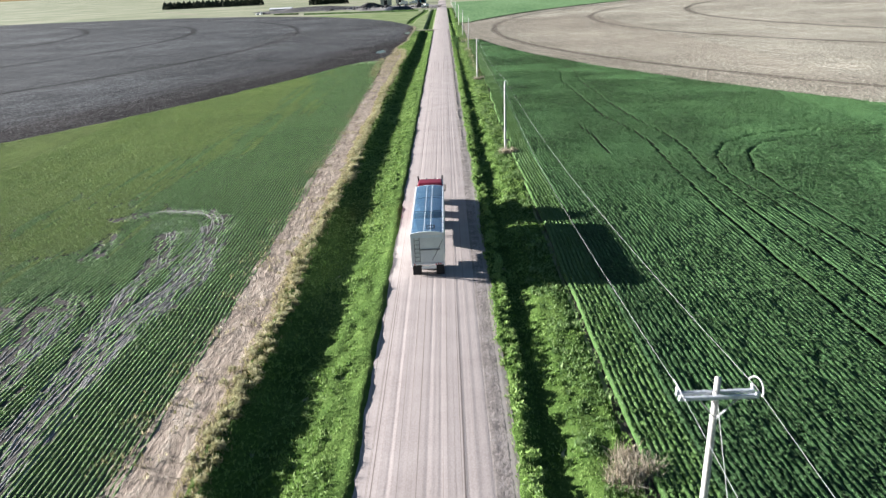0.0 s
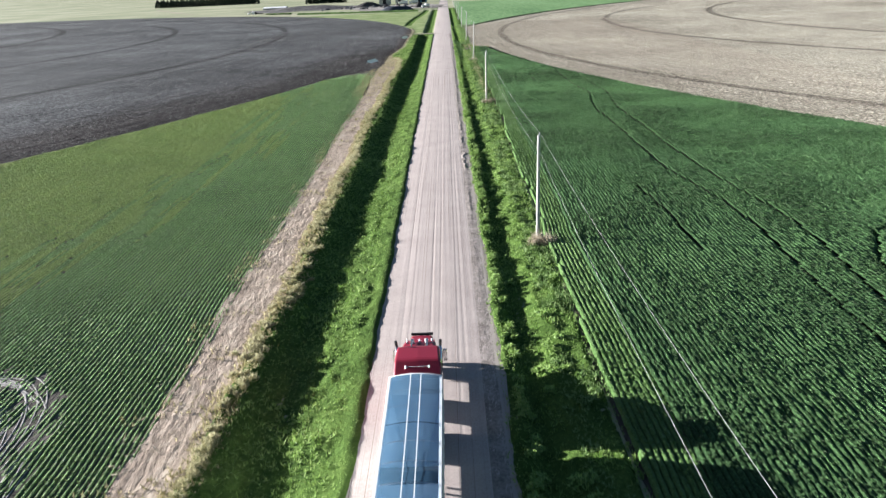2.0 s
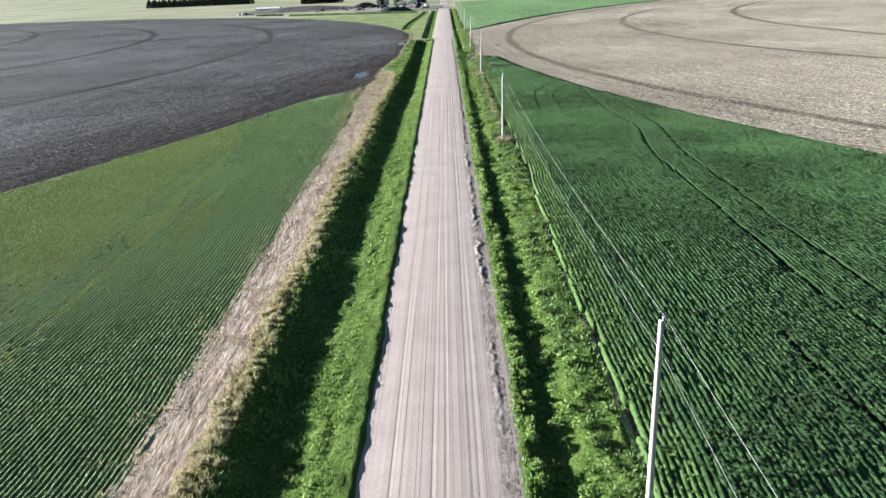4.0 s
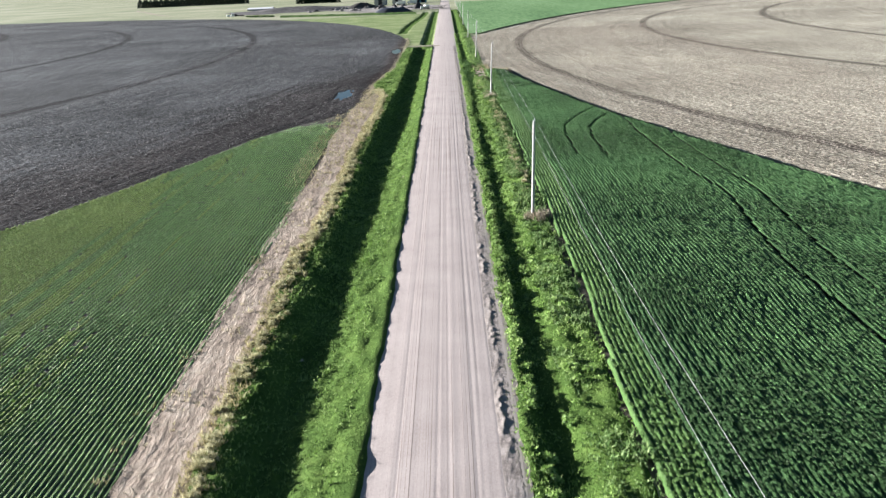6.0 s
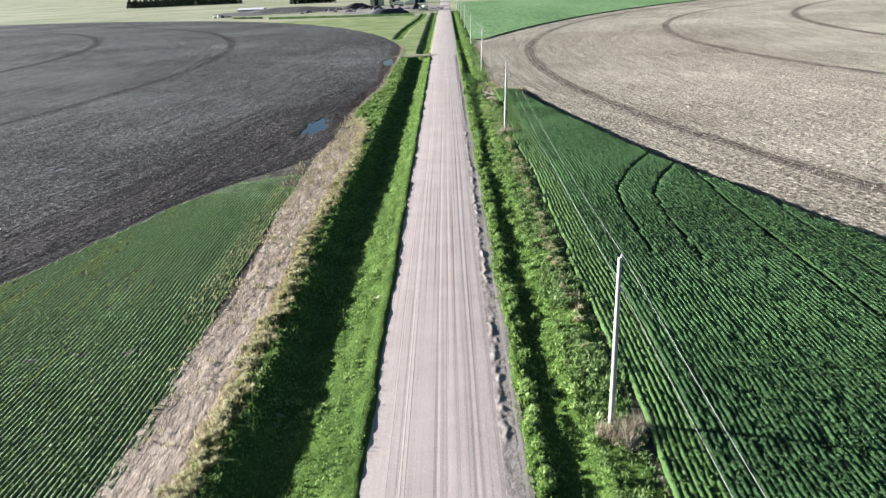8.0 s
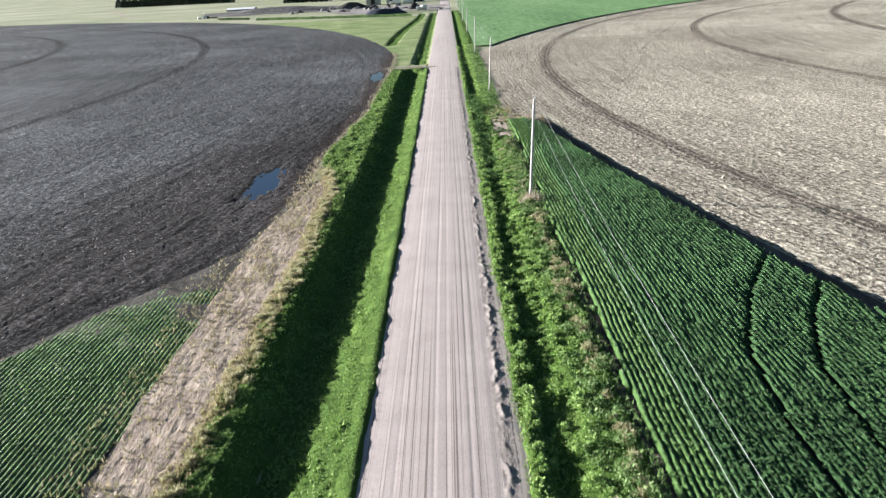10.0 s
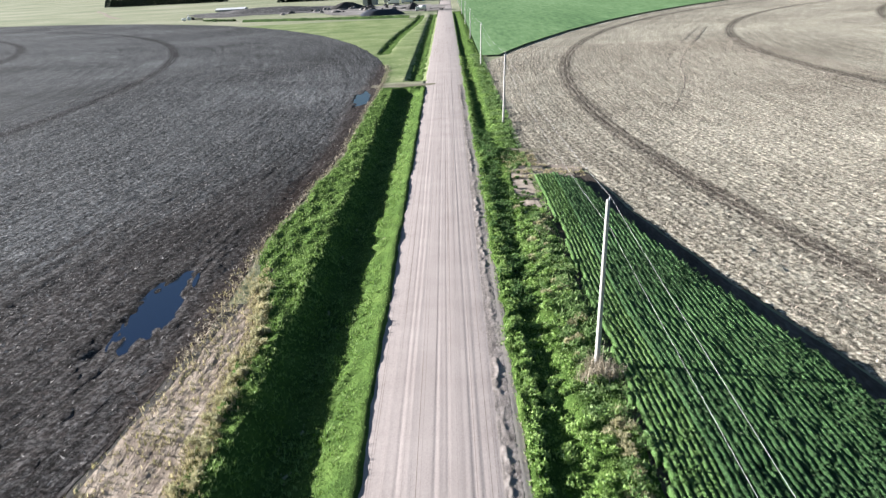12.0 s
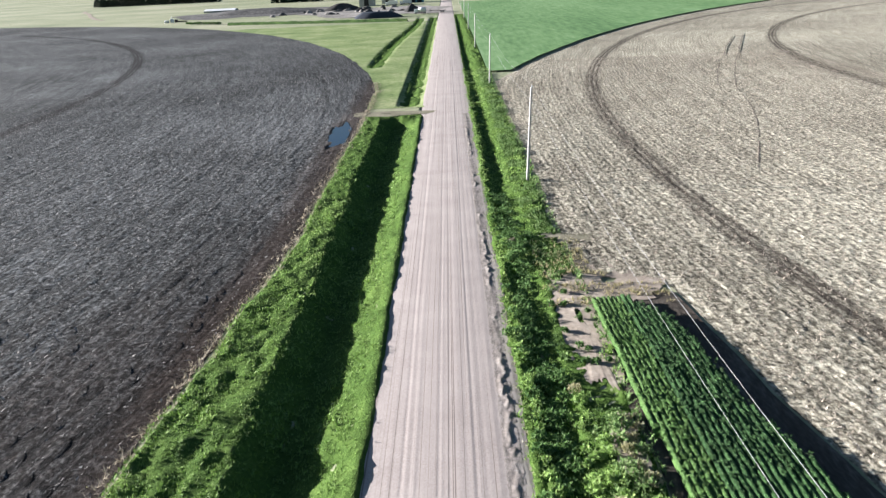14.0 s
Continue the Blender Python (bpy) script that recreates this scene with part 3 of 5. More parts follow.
def grain_trailer():
    t = thing("grain_trailer", pose(TRUCK_X, TRUCK_Y, 0.09), "white hopper grain trailer with blue mesh tarp, on the gravel road", "trailer")
    L, W, Z = 14.3, 1.29, 3.62
    for s in (-1, 1):
        bm = box(s * W, s * (W - 0.05), 0.08, L - 0.05, 1.15, Z - 0.1)
        part("side_wall", bm, M_DUSTWHITE, t)
        part("top_rail", box(s * (W + 0.03), s * (W - 0.11), 0, L, Z - 0.12, Z, 0.025), M_WHITE, t, "white top rail")
        for k in range(14):
            y = 0.7 + k * 1.0
            part("side_rib", box(s * (W + 0.002), s * (W + 0.045), y - 0.04, y + 0.04, 1.4, Z - 0.14), M_DUSTWHITE, t)
    # ends: the arched header stands above the rear panel
    for y, nm in ((0.0, "rear"), (L - 0.06, "front")):
        arch = [(-W, y, Z - 0.12)] + [(W * u, y, Z + 0.16 * (1 - u * u)) for u in np.linspace(-1, 1, 11)] + [(W, y, Z - 0.12)]
        part(nm + "_header", loft([arch, [(a, y + 0.10, c) for a, b, c in arch]]), M_WHITE, t, "arched white header")
    part("header_recess", box(-W + 0.12, W - 0.12, -0.012, 0.012, Z - 0.34, Z - 0.14), M_INSIDE, t, "grey recess under the header")
    part("rear_panel", box(-W, W, 0.02, 0.07, 1.12, Z - 0.12), M_DUSTWHITE, t, "dusty white rear panel")
    part("front_panel", box(-W, W, L - 0.12, L - 0.07, 1.35, Z - 0.12), M_DUSTWHITE, t)
    for s in (-1, 1):
        part("corner_post", box(s * W, s * (W - 0.09), -0.02, 0.06, 0.9, Z - 0.05, 0.01), M_WHITE, t)
    part("rear_crossbar", box(-0.55, 0.98, -0.035, 0.015, 2.26, 2.36, 0.008), M_GREY, t, "dark grey crossbar")
    part("bumper", box(-W + 0.05, W - 0.05, -0.05, 0.05, 1.05, 1.2, 0.02), M_WHITE, t)
    part("licence_panel", box(-0.5, 0.62, -0.02, 0.03, 0.72, 0.98, 0.01), M_WHITE, t, "pale licence and maker panel")
    for x in (-1.05, 0.62, 0.8, 0.98):
        part("tail_lamp", rod((x, -0.08, 1.13), (x, -0.04, 1.13), 0.055, sides=12), M_LAMP, t, "round red tail lamp")
    lad = part("ladder", box(-1.02, -0.98, -0.09, -0.05, 1.3, 3.3), M_GREY, t, "dark grey rung ladder")
    part("ladder_rail", box(-0.62, -0.58, -0.09, -0.05, 1.3, 3.3), M_GREY, lad)
    for k in range(6):
        part("rung", box(-0.985, -0.615, -0.085, -0.055, 1.38 + k * 0.34, 1.42 + k * 0.34), M_GREY, lad)
    part("tarp_crank", rod((1.2, -0.1, 3.1), (0.35, -0.12, 1.45), 0.022), M_GREY, t)
    # the empty hopper, seen through the tarp: sloping floors and a dark cross wall
    for y0, y1 in ((0.1, 7.0), (7.35, L - 0.15)):
        m = (y0 + y1) / 2
        bm = bmesh.new()
        top = [bm.verts.new(p) for p in ((-W + 0.06, y0, 2.7), (W - 0.06, y0, 2.7), (W - 0.06, y1, 2.7), (-W + 0.06, y1, 2.7))]
        low = [bm.verts.new(p) for p in ((-0.45, m - 0.6, 0.75), (0.45, m - 0.6, 0.75), (0.45, m + 0.6, 0.75), (-0.45, m + 0.6, 0.75))]
        for i in range(4):
            bm.faces.new((top[i], top[(i + 1) % 4], low[(i + 1) % 4], low[i]))
        bm.faces.new(low)
        part("hopper", bm, M_INSIDE, t, "bare grey metal hopper")
        low = 0.95 if y0 < 1 else 0.6      # the rear hopper hangs clear of the road
        for s in (-1, 1):
            ya = max(y0, 3.0)
            rim = [(ya, 1.2, 0.98), (y1, 1.2, 0.98), (m + 2.9, low, 0.58), (max(3.0, m - 2.8), low, 0.58)]
            part("hopper_skirt", loft([[(s * (W * u - q), y, z) for y, z, u in rim] for q in (0, 0.04)]), M_DUSTWHITE, t, "sloping white outer skin of the hopper")
        part("hopper_gate", box(-0.5, 0.5, m - 0.66, m + 0.66, 0.6, 0.76, 0.02), M_STEEL, t)
    part("cross_wall", box(-W + 0.06, W - 0.06, 7.02, 7.33, 2.2, 3.3), M_DARK, t, "dark cross wall between the hoppers")
    # tarp on its bows, with two straps and a small dark window near the tail
    ys = np.linspace(0.1, L - 0.06, 30)
    us = np.linspace(-1, 1, 13)
    bm = bmesh.new()
    loft([[((W - 0.1) * u, y, Z + 0.01 + 0.15 * (1 - u * u) - 0.03 * abs(math.sin(y * math.pi / 1.42)) * (1 - u * u)) for u in us] for y in ys], False, False, bm)
    part("tarp", bm, M_TARP, t, "taut blue mesh tarp over metal bows", True)
    for x in (-0.22, 0.28):
        bm = bmesh.new()
        loft([[(x - 0.022, y, Z + 0.03 + 0.15 * (1 - (x / W) ** 2)), (x + 0.022, y, Z + 0.03 + 0.15 * (1 - (x / W) ** 2))] for y in ys], False, False, bm)
        part("strap", bm, M_WHITE, t, "pale webbing strap")
    for k in range(1, 10):
        y = 1.42 * k
        bm = bmesh.new()
        sec = [[((W - 0.1) * u, y + dy, Z - 0.005 + 0.15 * (1 - u * u) + dz) for u in us] for dy, dz in ((-0.025, 0.0), (0, 0.022), (0.025, 0.0))]
        loft(sec, False, False, bm)
        part("bow", bm, M_DARK if k in (3, 7) else M_STEEL, t, "bent tarp bow")
    bm = bmesh.new()
    for x0, x1, y0, y1 in ((-0.02, 0.62, 0.75, 0.83), (-0.02, 0.62, 1.42, 1.5), (-0.02, 0.06, 0.83, 1.42), (0.54, 0.62, 0.83, 1.42)):
        box(x0, x1, y0, y1, Z + 0.17, Z + 0.20, bm=bm)
    part("tarp_hatch", bm, M_DARK, t, "black square hatch frame")
    # running gear
    for s in (-1, 1):
        part("chassis_rail", box(s * 0.38, s * 0.48, 0.2, 4.2, 1.0, 1.2), M_STEEL, t)
        part("mudflap", box(s * 0.62, s * 1.24, 0.3, 0.33, 0.12, 1.05), M_DARK, t, "black rubber mudflap")
        part("landing_leg", box(s * 0.75, s * 0.87, 10.4, 10.52, 0.15, 1.4), M_STEEL, t)
        for y in (1.0, 2.3):
            for x in (0.72, 1.05):
                wheel(t, s * x, y, 0.5, 0.27)
    for y in (1.0, 2.3):
        part("axle", rod((-0.8, y, 0.5), (0.8, y, 0.5), 0.07), M_STEEL, t)
    return t


def red_tractor():
    t = thing("truck_tractor", pose(TRUCK_X, TRUCK_Y + 15.3, 0.09), "red long-nosed truck tractor with chrome stacks, coupled to the trailer", "truck")

    def shell(rows_, z0, r, steps=4):
        """A body skinned through (y, half width, roof height) with rounded roof edges."""
        secs = []
        for y, w, top in rows_:
            arc = [(w - r + r * math.sin(a), y, top - r + r * math.cos(a)) for a in np.linspace(0, math.pi / 2, steps + 1)]
            half = arc + [(w, y, z0)]
            secs.append([(-x, yy, z) for x, yy, z in reversed(half)] + [(0, y, top + 0.02)] + half)
        return loft(secs)
    part("sleeper", shell([(0.28, 1.21, 2.86), (0.36, 1.22, 2.98), (0.62, 1.22, 3.14), (1.0, 1.2, 3.38), (1.12, 1.2, 3.43), (1.3, 1.19, 3.45), (2.5, 1.13, 3.47), (2.64, 1.12, 3.43), (2.72, 1.1, 3.33)], 0.95, 0.13), M_RED, t, "glossy dark red sleeper box with a sloping back")
    part("cab_shell", shell([(2.7, 1.02, 2.95), (3.6, 0.98, 2.93), (4.3, 0.9, 2.88), (4.5, 0.88, 2.76)], 0.9, 0.16), M_RED, t, "glossy red cab shell")
    part("windshield", loft([[(-0.84, 4.50, 2.70), (0.84, 4.50, 2.70), (0.9, 4.85, 2.05), (-0.9, 4.85, 2.05)], [(-0.82, 4.52, 2.71), (0.82, 4.52, 2.71), (0.88, 4.87, 2.06), (-0.88, 4.87, 2.06)]]), M_GLASS, t, "dark sloping windshield")
    part("sun_visor", box(-0.84, 0.84, 4.5, 4.78, 2.70, 2.74, 0.01), M_RED, t, "red sun visor over the windshield")
    part("hood", shell([(4.6, 0.82, 2.04), (5.6, 0.76, 2.0), (6.7, 0.68, 1.92), (7.25, 0.64, 1.84), (7.4, 0.62, 1.70)], 0.85, 0.16), M_RED, t, "long red bonnet")
    part("bug_shield", box(-0.66, 0.66, 7.26, 7.42, 1.84, 1.97, 0.03), M_DARK, t, "black wind deflector")
    part("grille", box(-0.5, 0.5, 7.38, 7.46, 0.85, 1.65, 0.02), M_CHROME, t, "chrome grille")
    part("front_bumper", box(-1.18, 1.18, 7.4, 7.65, 0.4, 0.8, 0.05), M_CHROME, t, "chrome front bumper")
    for k in range(5):
        x = -0.7 + 0.35 * k
        part("roof_lamp", rod((x, 4.06, 2.95), (x, 4.32, 3.02), 0.065, 0.05, 12), M_WHITE, t, "small pale roof lamp")
    for x in (-0.42, 0.42):
        part("air_horn", rod((x, 3.2, 3.02), (x, 4.2, 3.06), 0.03, 0.08, 12), M_CHROME, t, "chrome roof horn")
    part("grab_rail", rod((-0.6, 0.72, 3.24), (0.6, 0.72, 3.24), 0.018), M_CHROME, t)
    for x in (-0.5, 0.5):
        part("work_lamp", rod((x * 1.2, 0.64, 3.18), (x * 1.2, 0.74, 3.28), 0.045, sides=12), M_WHITE, t, "small pale work lamp")
    for s in (-1, 1):
        part("exhaust_stack", rod((s * 1.17, 2.86, 0.9), (s * 1.17, 2.86, 3.35), 0.08, sides=14), M_CHROME, t, "tall chrome exhaust stack", True)
        part("stack_tip", rod((s * 1.17, 2.86, 3.35), (s * 1.2, 2.72, 3.72), 0.08, sides=14), M_DARK, t, "sooty curved tip")
        mr = part("mirror", box(s * 1.3, s * 1.5, 4.05, 4.13, 1.75, 2.5, 0.02), M_CHROME, t, "chrome wing mirror")
        part("mirror_arm", rod((s * 0.95, 4.05, 2.35), (s * 1.34, 4.09, 2.4), 0.018), M_CHROME, mr)
        part("side_window", box(s * 0.975, s * 1.03, 3.1, 3.95, 1.85, 2.5, 0.01), M_GLASS, t)
        part("fuel_tank", rod((s * 0.95, 1.2, 0.75), (s * 0.95, 3.4, 0.75), 0.32, sides=18), M_CHROME, t, "polished round fuel tank", True)
        part("fender", loft([[(s * 0.72, 6.3 + 0.68 * math.cos(a), 0.5 + 0.68 * math.sin(a)), (s * 1.2, 6.3 + 0.68 * math.cos(a), 0.5 + 0.68 * math.sin(a)), (s * 1.2, 6.3 + 0.63 * math.cos(a), 0.5 + 0.63 * math.sin(a)), (s * 0.72, 6.3 + 0.63 * math.cos(a), 0.5 + 0.63 * math.sin(a))] for a in np.linspace(0.1, 3.0, 10)]), M_RED, t, "rounded red wing", True)
        part("headlamp", rod((s * 0.78, 7.1, 1.0), (s * 0.78, 7.3, 1.0), 0.11, sides=14), M_WHITE, t)
        part("frame_rail", box(s * 0.36, s * 0.46, -3.0, 7.38, 0.65, 0.9), M_STEEL, t)
        wheel(t, s * 1.02, 6.3, 0.52, 0.3)
        for y in (-0.75, -2.05):
            for x in (0.72, 1.04):
                wheel(t, s * x, y, 0.5, 0.27)
            part("mud_guard", loft([[(s * 0.58, y + 0.62 * math.cos(a), 0.5 + 0.6 * math.sin(a)), (s * 1.2, y + 0.62 * math.cos(a), 0.5 + 0.6 * math.sin(a)), (s * 1.2, y + 0.6 * math.cos(a), 0.5 + 0.58 * math.sin(a)), (s * 0.58, y + 0.6 * math.cos(a), 0.5 + 0.58 * math.sin(a))] for a in np.linspace(0.5, 2.6, 7)]), M_DARK, t)
    part("fifth_wheel", box(-0.5, 0.5, -2.0, -0.9, 0.95, 1.15, 0.05), M_DARK, t)
    part("deck_plate", box(-0.46, 0.46, -0.4, 0.0, 0.91, 0.95), M_STEEL, t)
    return t


grain_trailer()
red_tractor()


# ---- power line ----
POLES = [(9.2, 20.6, 9.8, 0.35), (8.8, 99.9, 9.4, 0.10), (8.5, 180.5, 9.3, 0.15), (8.9, 258.8, 10.2, 0.42), (8.95, 335.6, 10.2, 0.48), (8.9, 413, 9.8, 0.3), (8.7, 492, 9.8, 0.25), (8.8, 571, 9.8, 0.3), (8.8, 650, 9.8, 0.3), (8.8, 729, 9.8, 0.3), (8.8, 808, 9.8, 0.3)]
M_WIRE = plain("bare_aluminium_wire", (0.62, 0.62, 0.62), 0.45, 0.5, 0.05)
M_ARM = plain("pale_cross_arm", (0.50, 0.53, 0.57), 0.7, vary=0.15, scale=3)
M_CERAMIC = plain("grey_porcelain", (0.5, 0.52, 0.55), 0.2, 0, 0.1)
tops, neutrals = [], []
for k, (x, y, h, lean) in enumerate(POLES):
    g = float(terrain(x, y))
    p = thing("utility_pole", pose(x, y, g - 0.05), "weathered grey wooden power pole with a cross-arm, beside the crop" if k == 0 else "slender weathered grey wooden power pole on the roadside verge", "utility pole", "power poles")
    bm = bmesh.new()
    n_seg = 7
    loft([[((0.16 - 0.055 * s / n_seg) * math.cos(a) + lean * s / n_seg, (0.16 - 0.055 * s / n_seg) * math.sin(a), (h + 0.05) * s / n_seg) for a in np.linspace(0, 2 * math.pi, 13)[:-1]] for s in range(n_seg + 1)], True, True, bm)
    part("shaft", bm, M_WOOD, p, smooth=True)
    if k == 0:
        part("crossarm", box(lean - 1.26, lean + 1.26, -0.22, -0.11, h - 0.62, h - 0.5, 0.01), M_ARM, p, "pale double cross-arm")
        part("crossarm", box(lean - 1.26, lean + 1.26, 0.11, 0.22, h - 0.62, h - 0.5, 0.01), M_ARM, p)
        for s in (-1, 1):
            part("brace", rod((lean + s * 0.6, -0.2, h - 0.6), (lean * 0.85, -0.16, h - 1.35), 0.02), M_STEEL, p)
            for dy in (-0.28, 0.28):
                part("insulator", rod((lean + s * 1.2, dy * 0.6, h - 0.5), (lean + s * 1.2, dy, h - 0.36), 0.06, 0.045, 12), M_CERAMIC, p, "grey insulator")
        for s in (-1, 1):
            bm = bmesh.new()
            arc = [(lean + s * (1.2 + 0.12 * math.sin(a)), 0.55 * math.cos(a), h - 0.38 + 0.3 * math.sin(a)) for a in np.linspace(0, math.pi, 9)]
            for a, b in zip(arc, arc[1:]):
                rod(a, b, 0.022, sides=6, bm=bm)
            part("jumper", bm, M_WIRE, p, "looped bare jumper wire")
        part("guy_wire", rod((lean, -0.14, h - 0.8), (lean + 0.55, -3.2, 0.1), 0.012), M_WIRE, p)
        tops.append(Vector((x + lean + 1.2, y, g + h - 0.36)))
        neutrals.append(Vector((x + lean - 1.2, y, g + h - 0.36)))
    else:
        part("insulator", rod((lean + 0.05, 0, h - 0.1), (lean + 0.08, 0, h + 0.22), 0.03, 0.045, 12), M_CERAMIC, p, "small pole-top insulator")
        part("neutral_bracket", box(lean * 0.85 + 0.08, lean * 0.85 + 0.2, -0.05, 0.05, h - 1.65, h - 1.5, 0.01), M_STEEL, p)
        tops.append(Vector((x + lean + 0.08, y, g + h + 0.22)))
        neutrals.append(Vector((x + lean * 0.85 + 0.18, y, g + h - 1.55)))


SAGS = (0.9, 1.25, 0.95, 0.75, 0.9)      # span by span


def wire(points, label):
    pts = [points[0] - Vector((0, 79, 0))] + points
    bm = bmesh.new()
    for i, (a, b) in enumerate(zip(pts, pts[1:])):
        prev, sag = a, SAGS[min(i, 4)]
        for k in range(1, 17):
            s = k / 16
            q = a.lerp(b, s) - Vector((0, 0, sag * 4 * s * (1 - s)))
            rod(prev, q, 0.006, sides=5, bm=bm)
            prev = q
    tagged(part("power_line", bm, M_WIRE), label, "cable", "power line wires")


wire(tops, "thin bare aluminium wire slung between the pole tops")
wire(neutrals, "thin bare neutral wire slung below the pole tops")


# ---- growth: loose leaves and blades, many to a mesh ----
def leaves(name, base, rng, count, length, width, el, material, label, category="plants", lift=(0.0, 0.0), blade=True):
    """count leaf-shaped quads (or narrow blades of one triangle) on each base point; el: range of their rise in degrees; lift: range of height above the base."""
    n = len(base)
    P = np.repeat(base[:, :3], count, 0)
    size = np.repeat(base[:, 3], count)
    m = n * count
    az, e = rng.rand(m) * 2 * np.pi, np.radians(el[0] + (el[1] - el[0]) * rng.rand(m))
    L = size * (length[0] + (length[1] - length[0]) * rng.rand(m))
    w = size * (width[0] + (width[1] - width[0]) * rng.rand(m))
    P = P.copy()
    P[:, 2] += size * (lift[0] + (lift[1] - lift[0]) * rng.rand(m))
    d = np.stack([np.cos(az) * np.cos(e), np.sin(az) * np.cos(e), np.sin(e)], 1)
    tilt = (rng.rand(m) - 0.5) * 0.9
    side = np.stack([-np.sin(az), np.cos(az), tilt], 1)
    mid = P + d * (L * 0.45)[:, None] + np.array([0, 0, 1.0]) * (L * 0.08)[:, None]
    tip = P + d * L[:, None] - np.array([0, 0, 1.0]) * (L * 0.10)[:, None]
    if blade:
        V = np.stack([P + side * w[:, None] * 0.6, tip, P - side * w[:, None] * 0.6], 1).reshape(-1, 3)
        return tagged(new(name, mesh_from(name, V, np.arange(len(V)).reshape(-1, 3), material)), label, category, kind="stuff")
    V = np.stack([P, mid + side * w[:, None] / 2, tip, mid - side * w[:, None] / 2], 1).reshape(-1, 3)
    F = np.arange(len(V)).reshape(-1, 4)
    return tagged(new(name, mesh_from(name, V, F, material)), label, category, kind="stuff")


def near_path(x, y, pts, w):
    """True where a point lies within w of a polyline."""
    hit = np.zeros(len(x), bool)
    for (ax, ay), (bx, by) in zip(pts, pts[1:]):
        dx, dy = bx - ax, by - ay
        s = np.clip(((x - ax) * dx + (y - ay) * dy) / (dx * dx + dy * dy), 0, 1)
        hit |= np.hypot(x - ax - s * dx, y - ay - s * dy) < w
    return hit


def patchy(x, y, seed, length):
    return np.clip((vnoise(x, y, length * 1.6, seed + 100) - 0.5) * 1.7 + 0.5, 0, 1)


def row_line(x, y):
    """The line of a drilled row: nearly straight, with the driver's small swerves."""
    return x + 0.35 * np.sin(y / 31 + 1.0) + 0.12 * np.sin(y / 9.0) + 0.5 * (vnoise(0 * y + x * 0.06, y, 7.0, 90, 2) - 0.5)


def ridges(name, xs, y0, y1, dy, valid, half, height, material, label, vigour=None, low=0.0, rough=0.5, shoulder=0.45, uneven=1.0):
    """Closed rows of low growth: one lumpy band along each drilled row; it sinks away where valid() is false."""
    verts, quads, n0 = [], [], 0
    y = np.arange(y0, y1, dy)
    prof = np.array([(-1.0, low), (-shoulder, 0.92), (shoulder, 0.95), (1.0, low)])
    for k, x in enumerate(xs):
        cx = row_line(x, y)
        ok = valid(cx, y)
        if not ok.any():
            continue
        i0, i1 = max(np.argmax(ok) - 1, 0), len(ok) - np.argmax(ok[::-1])
        yy, cc, kk = y[i0:i1], cx[i0:i1], ok[i0:i1]
        rg = np.random.RandomState(k)
        lump = (1 - uneven * rough / 2 + uneven * rough * np.random.RandomState(k // 3).rand()) * (0.97 - rough / 2 + rough * rg.rand(len(yy), 4)) - 0.22 * (vnoise(cc, yy, 1.6, 37, 2)[:, None] < 0.17)
        X = cc[:, None] + half * prof[None, :, 0] * (0.8 + 0.4 * rg.rand(len(yy), 4))
        Y = yy[:, None] + (rg.rand(len(yy), 4) - 0.5) * dy * 0.7
        if vigour:
            lump = lump * vigour(cc, yy)[:, None]
        Z = terrain(cc, yy)[:, None] + height * prof[None, :, 1] * lump + 0.02
        Z = np.where(kk[:, None], Z, terrain(cc, yy)[:, None] - 0.2)
        v, q = sheet(X, Y, Z)
        verts.append(v)
        quads.append(q + n0)
        n0 += len(v)
    me = mesh_from(name, np.concatenate(verts), np.concatenate(quads), material, False)
    return tagged(new(name, me), label, "crop", kind="stuff")


def canopy(name, stops, scale=5.0, mott=0.06, sheen=0.3, tint=(0.62, 0.85, 0.5), rowtone=0.38):
    """Closed leaf cover: fine leaf-sized mottling over slow changes of tone."""
    m = bpy.data.materials.new(name)
    nt, n, l = nodes_of(m)
    v = mapped(nt)
    fine = noise_tex(nt, v, scale, 4, 0.75)
    drill = noise_tex(nt, mapped(nt, (1.5, 0.012, 0.0)), 1.0, 5, 0.75)
    f = maths(nt, "ADD", maths(nt, "MULTIPLY", fine, 0.38), maths(nt, "ADD", maths(nt, "MULTIPLY", noise_tex(nt, v, mott, 4), 0.62 - rowtone), maths(nt, "MULTIPLY", drill, rowtone)))
    grazing_sheen(coloured(nt, ramp(nt, f, stops), 0.7, 0, 0.1), sheen, tint)
    bumped(nt, fine, 1.0, 0.15)
    return m



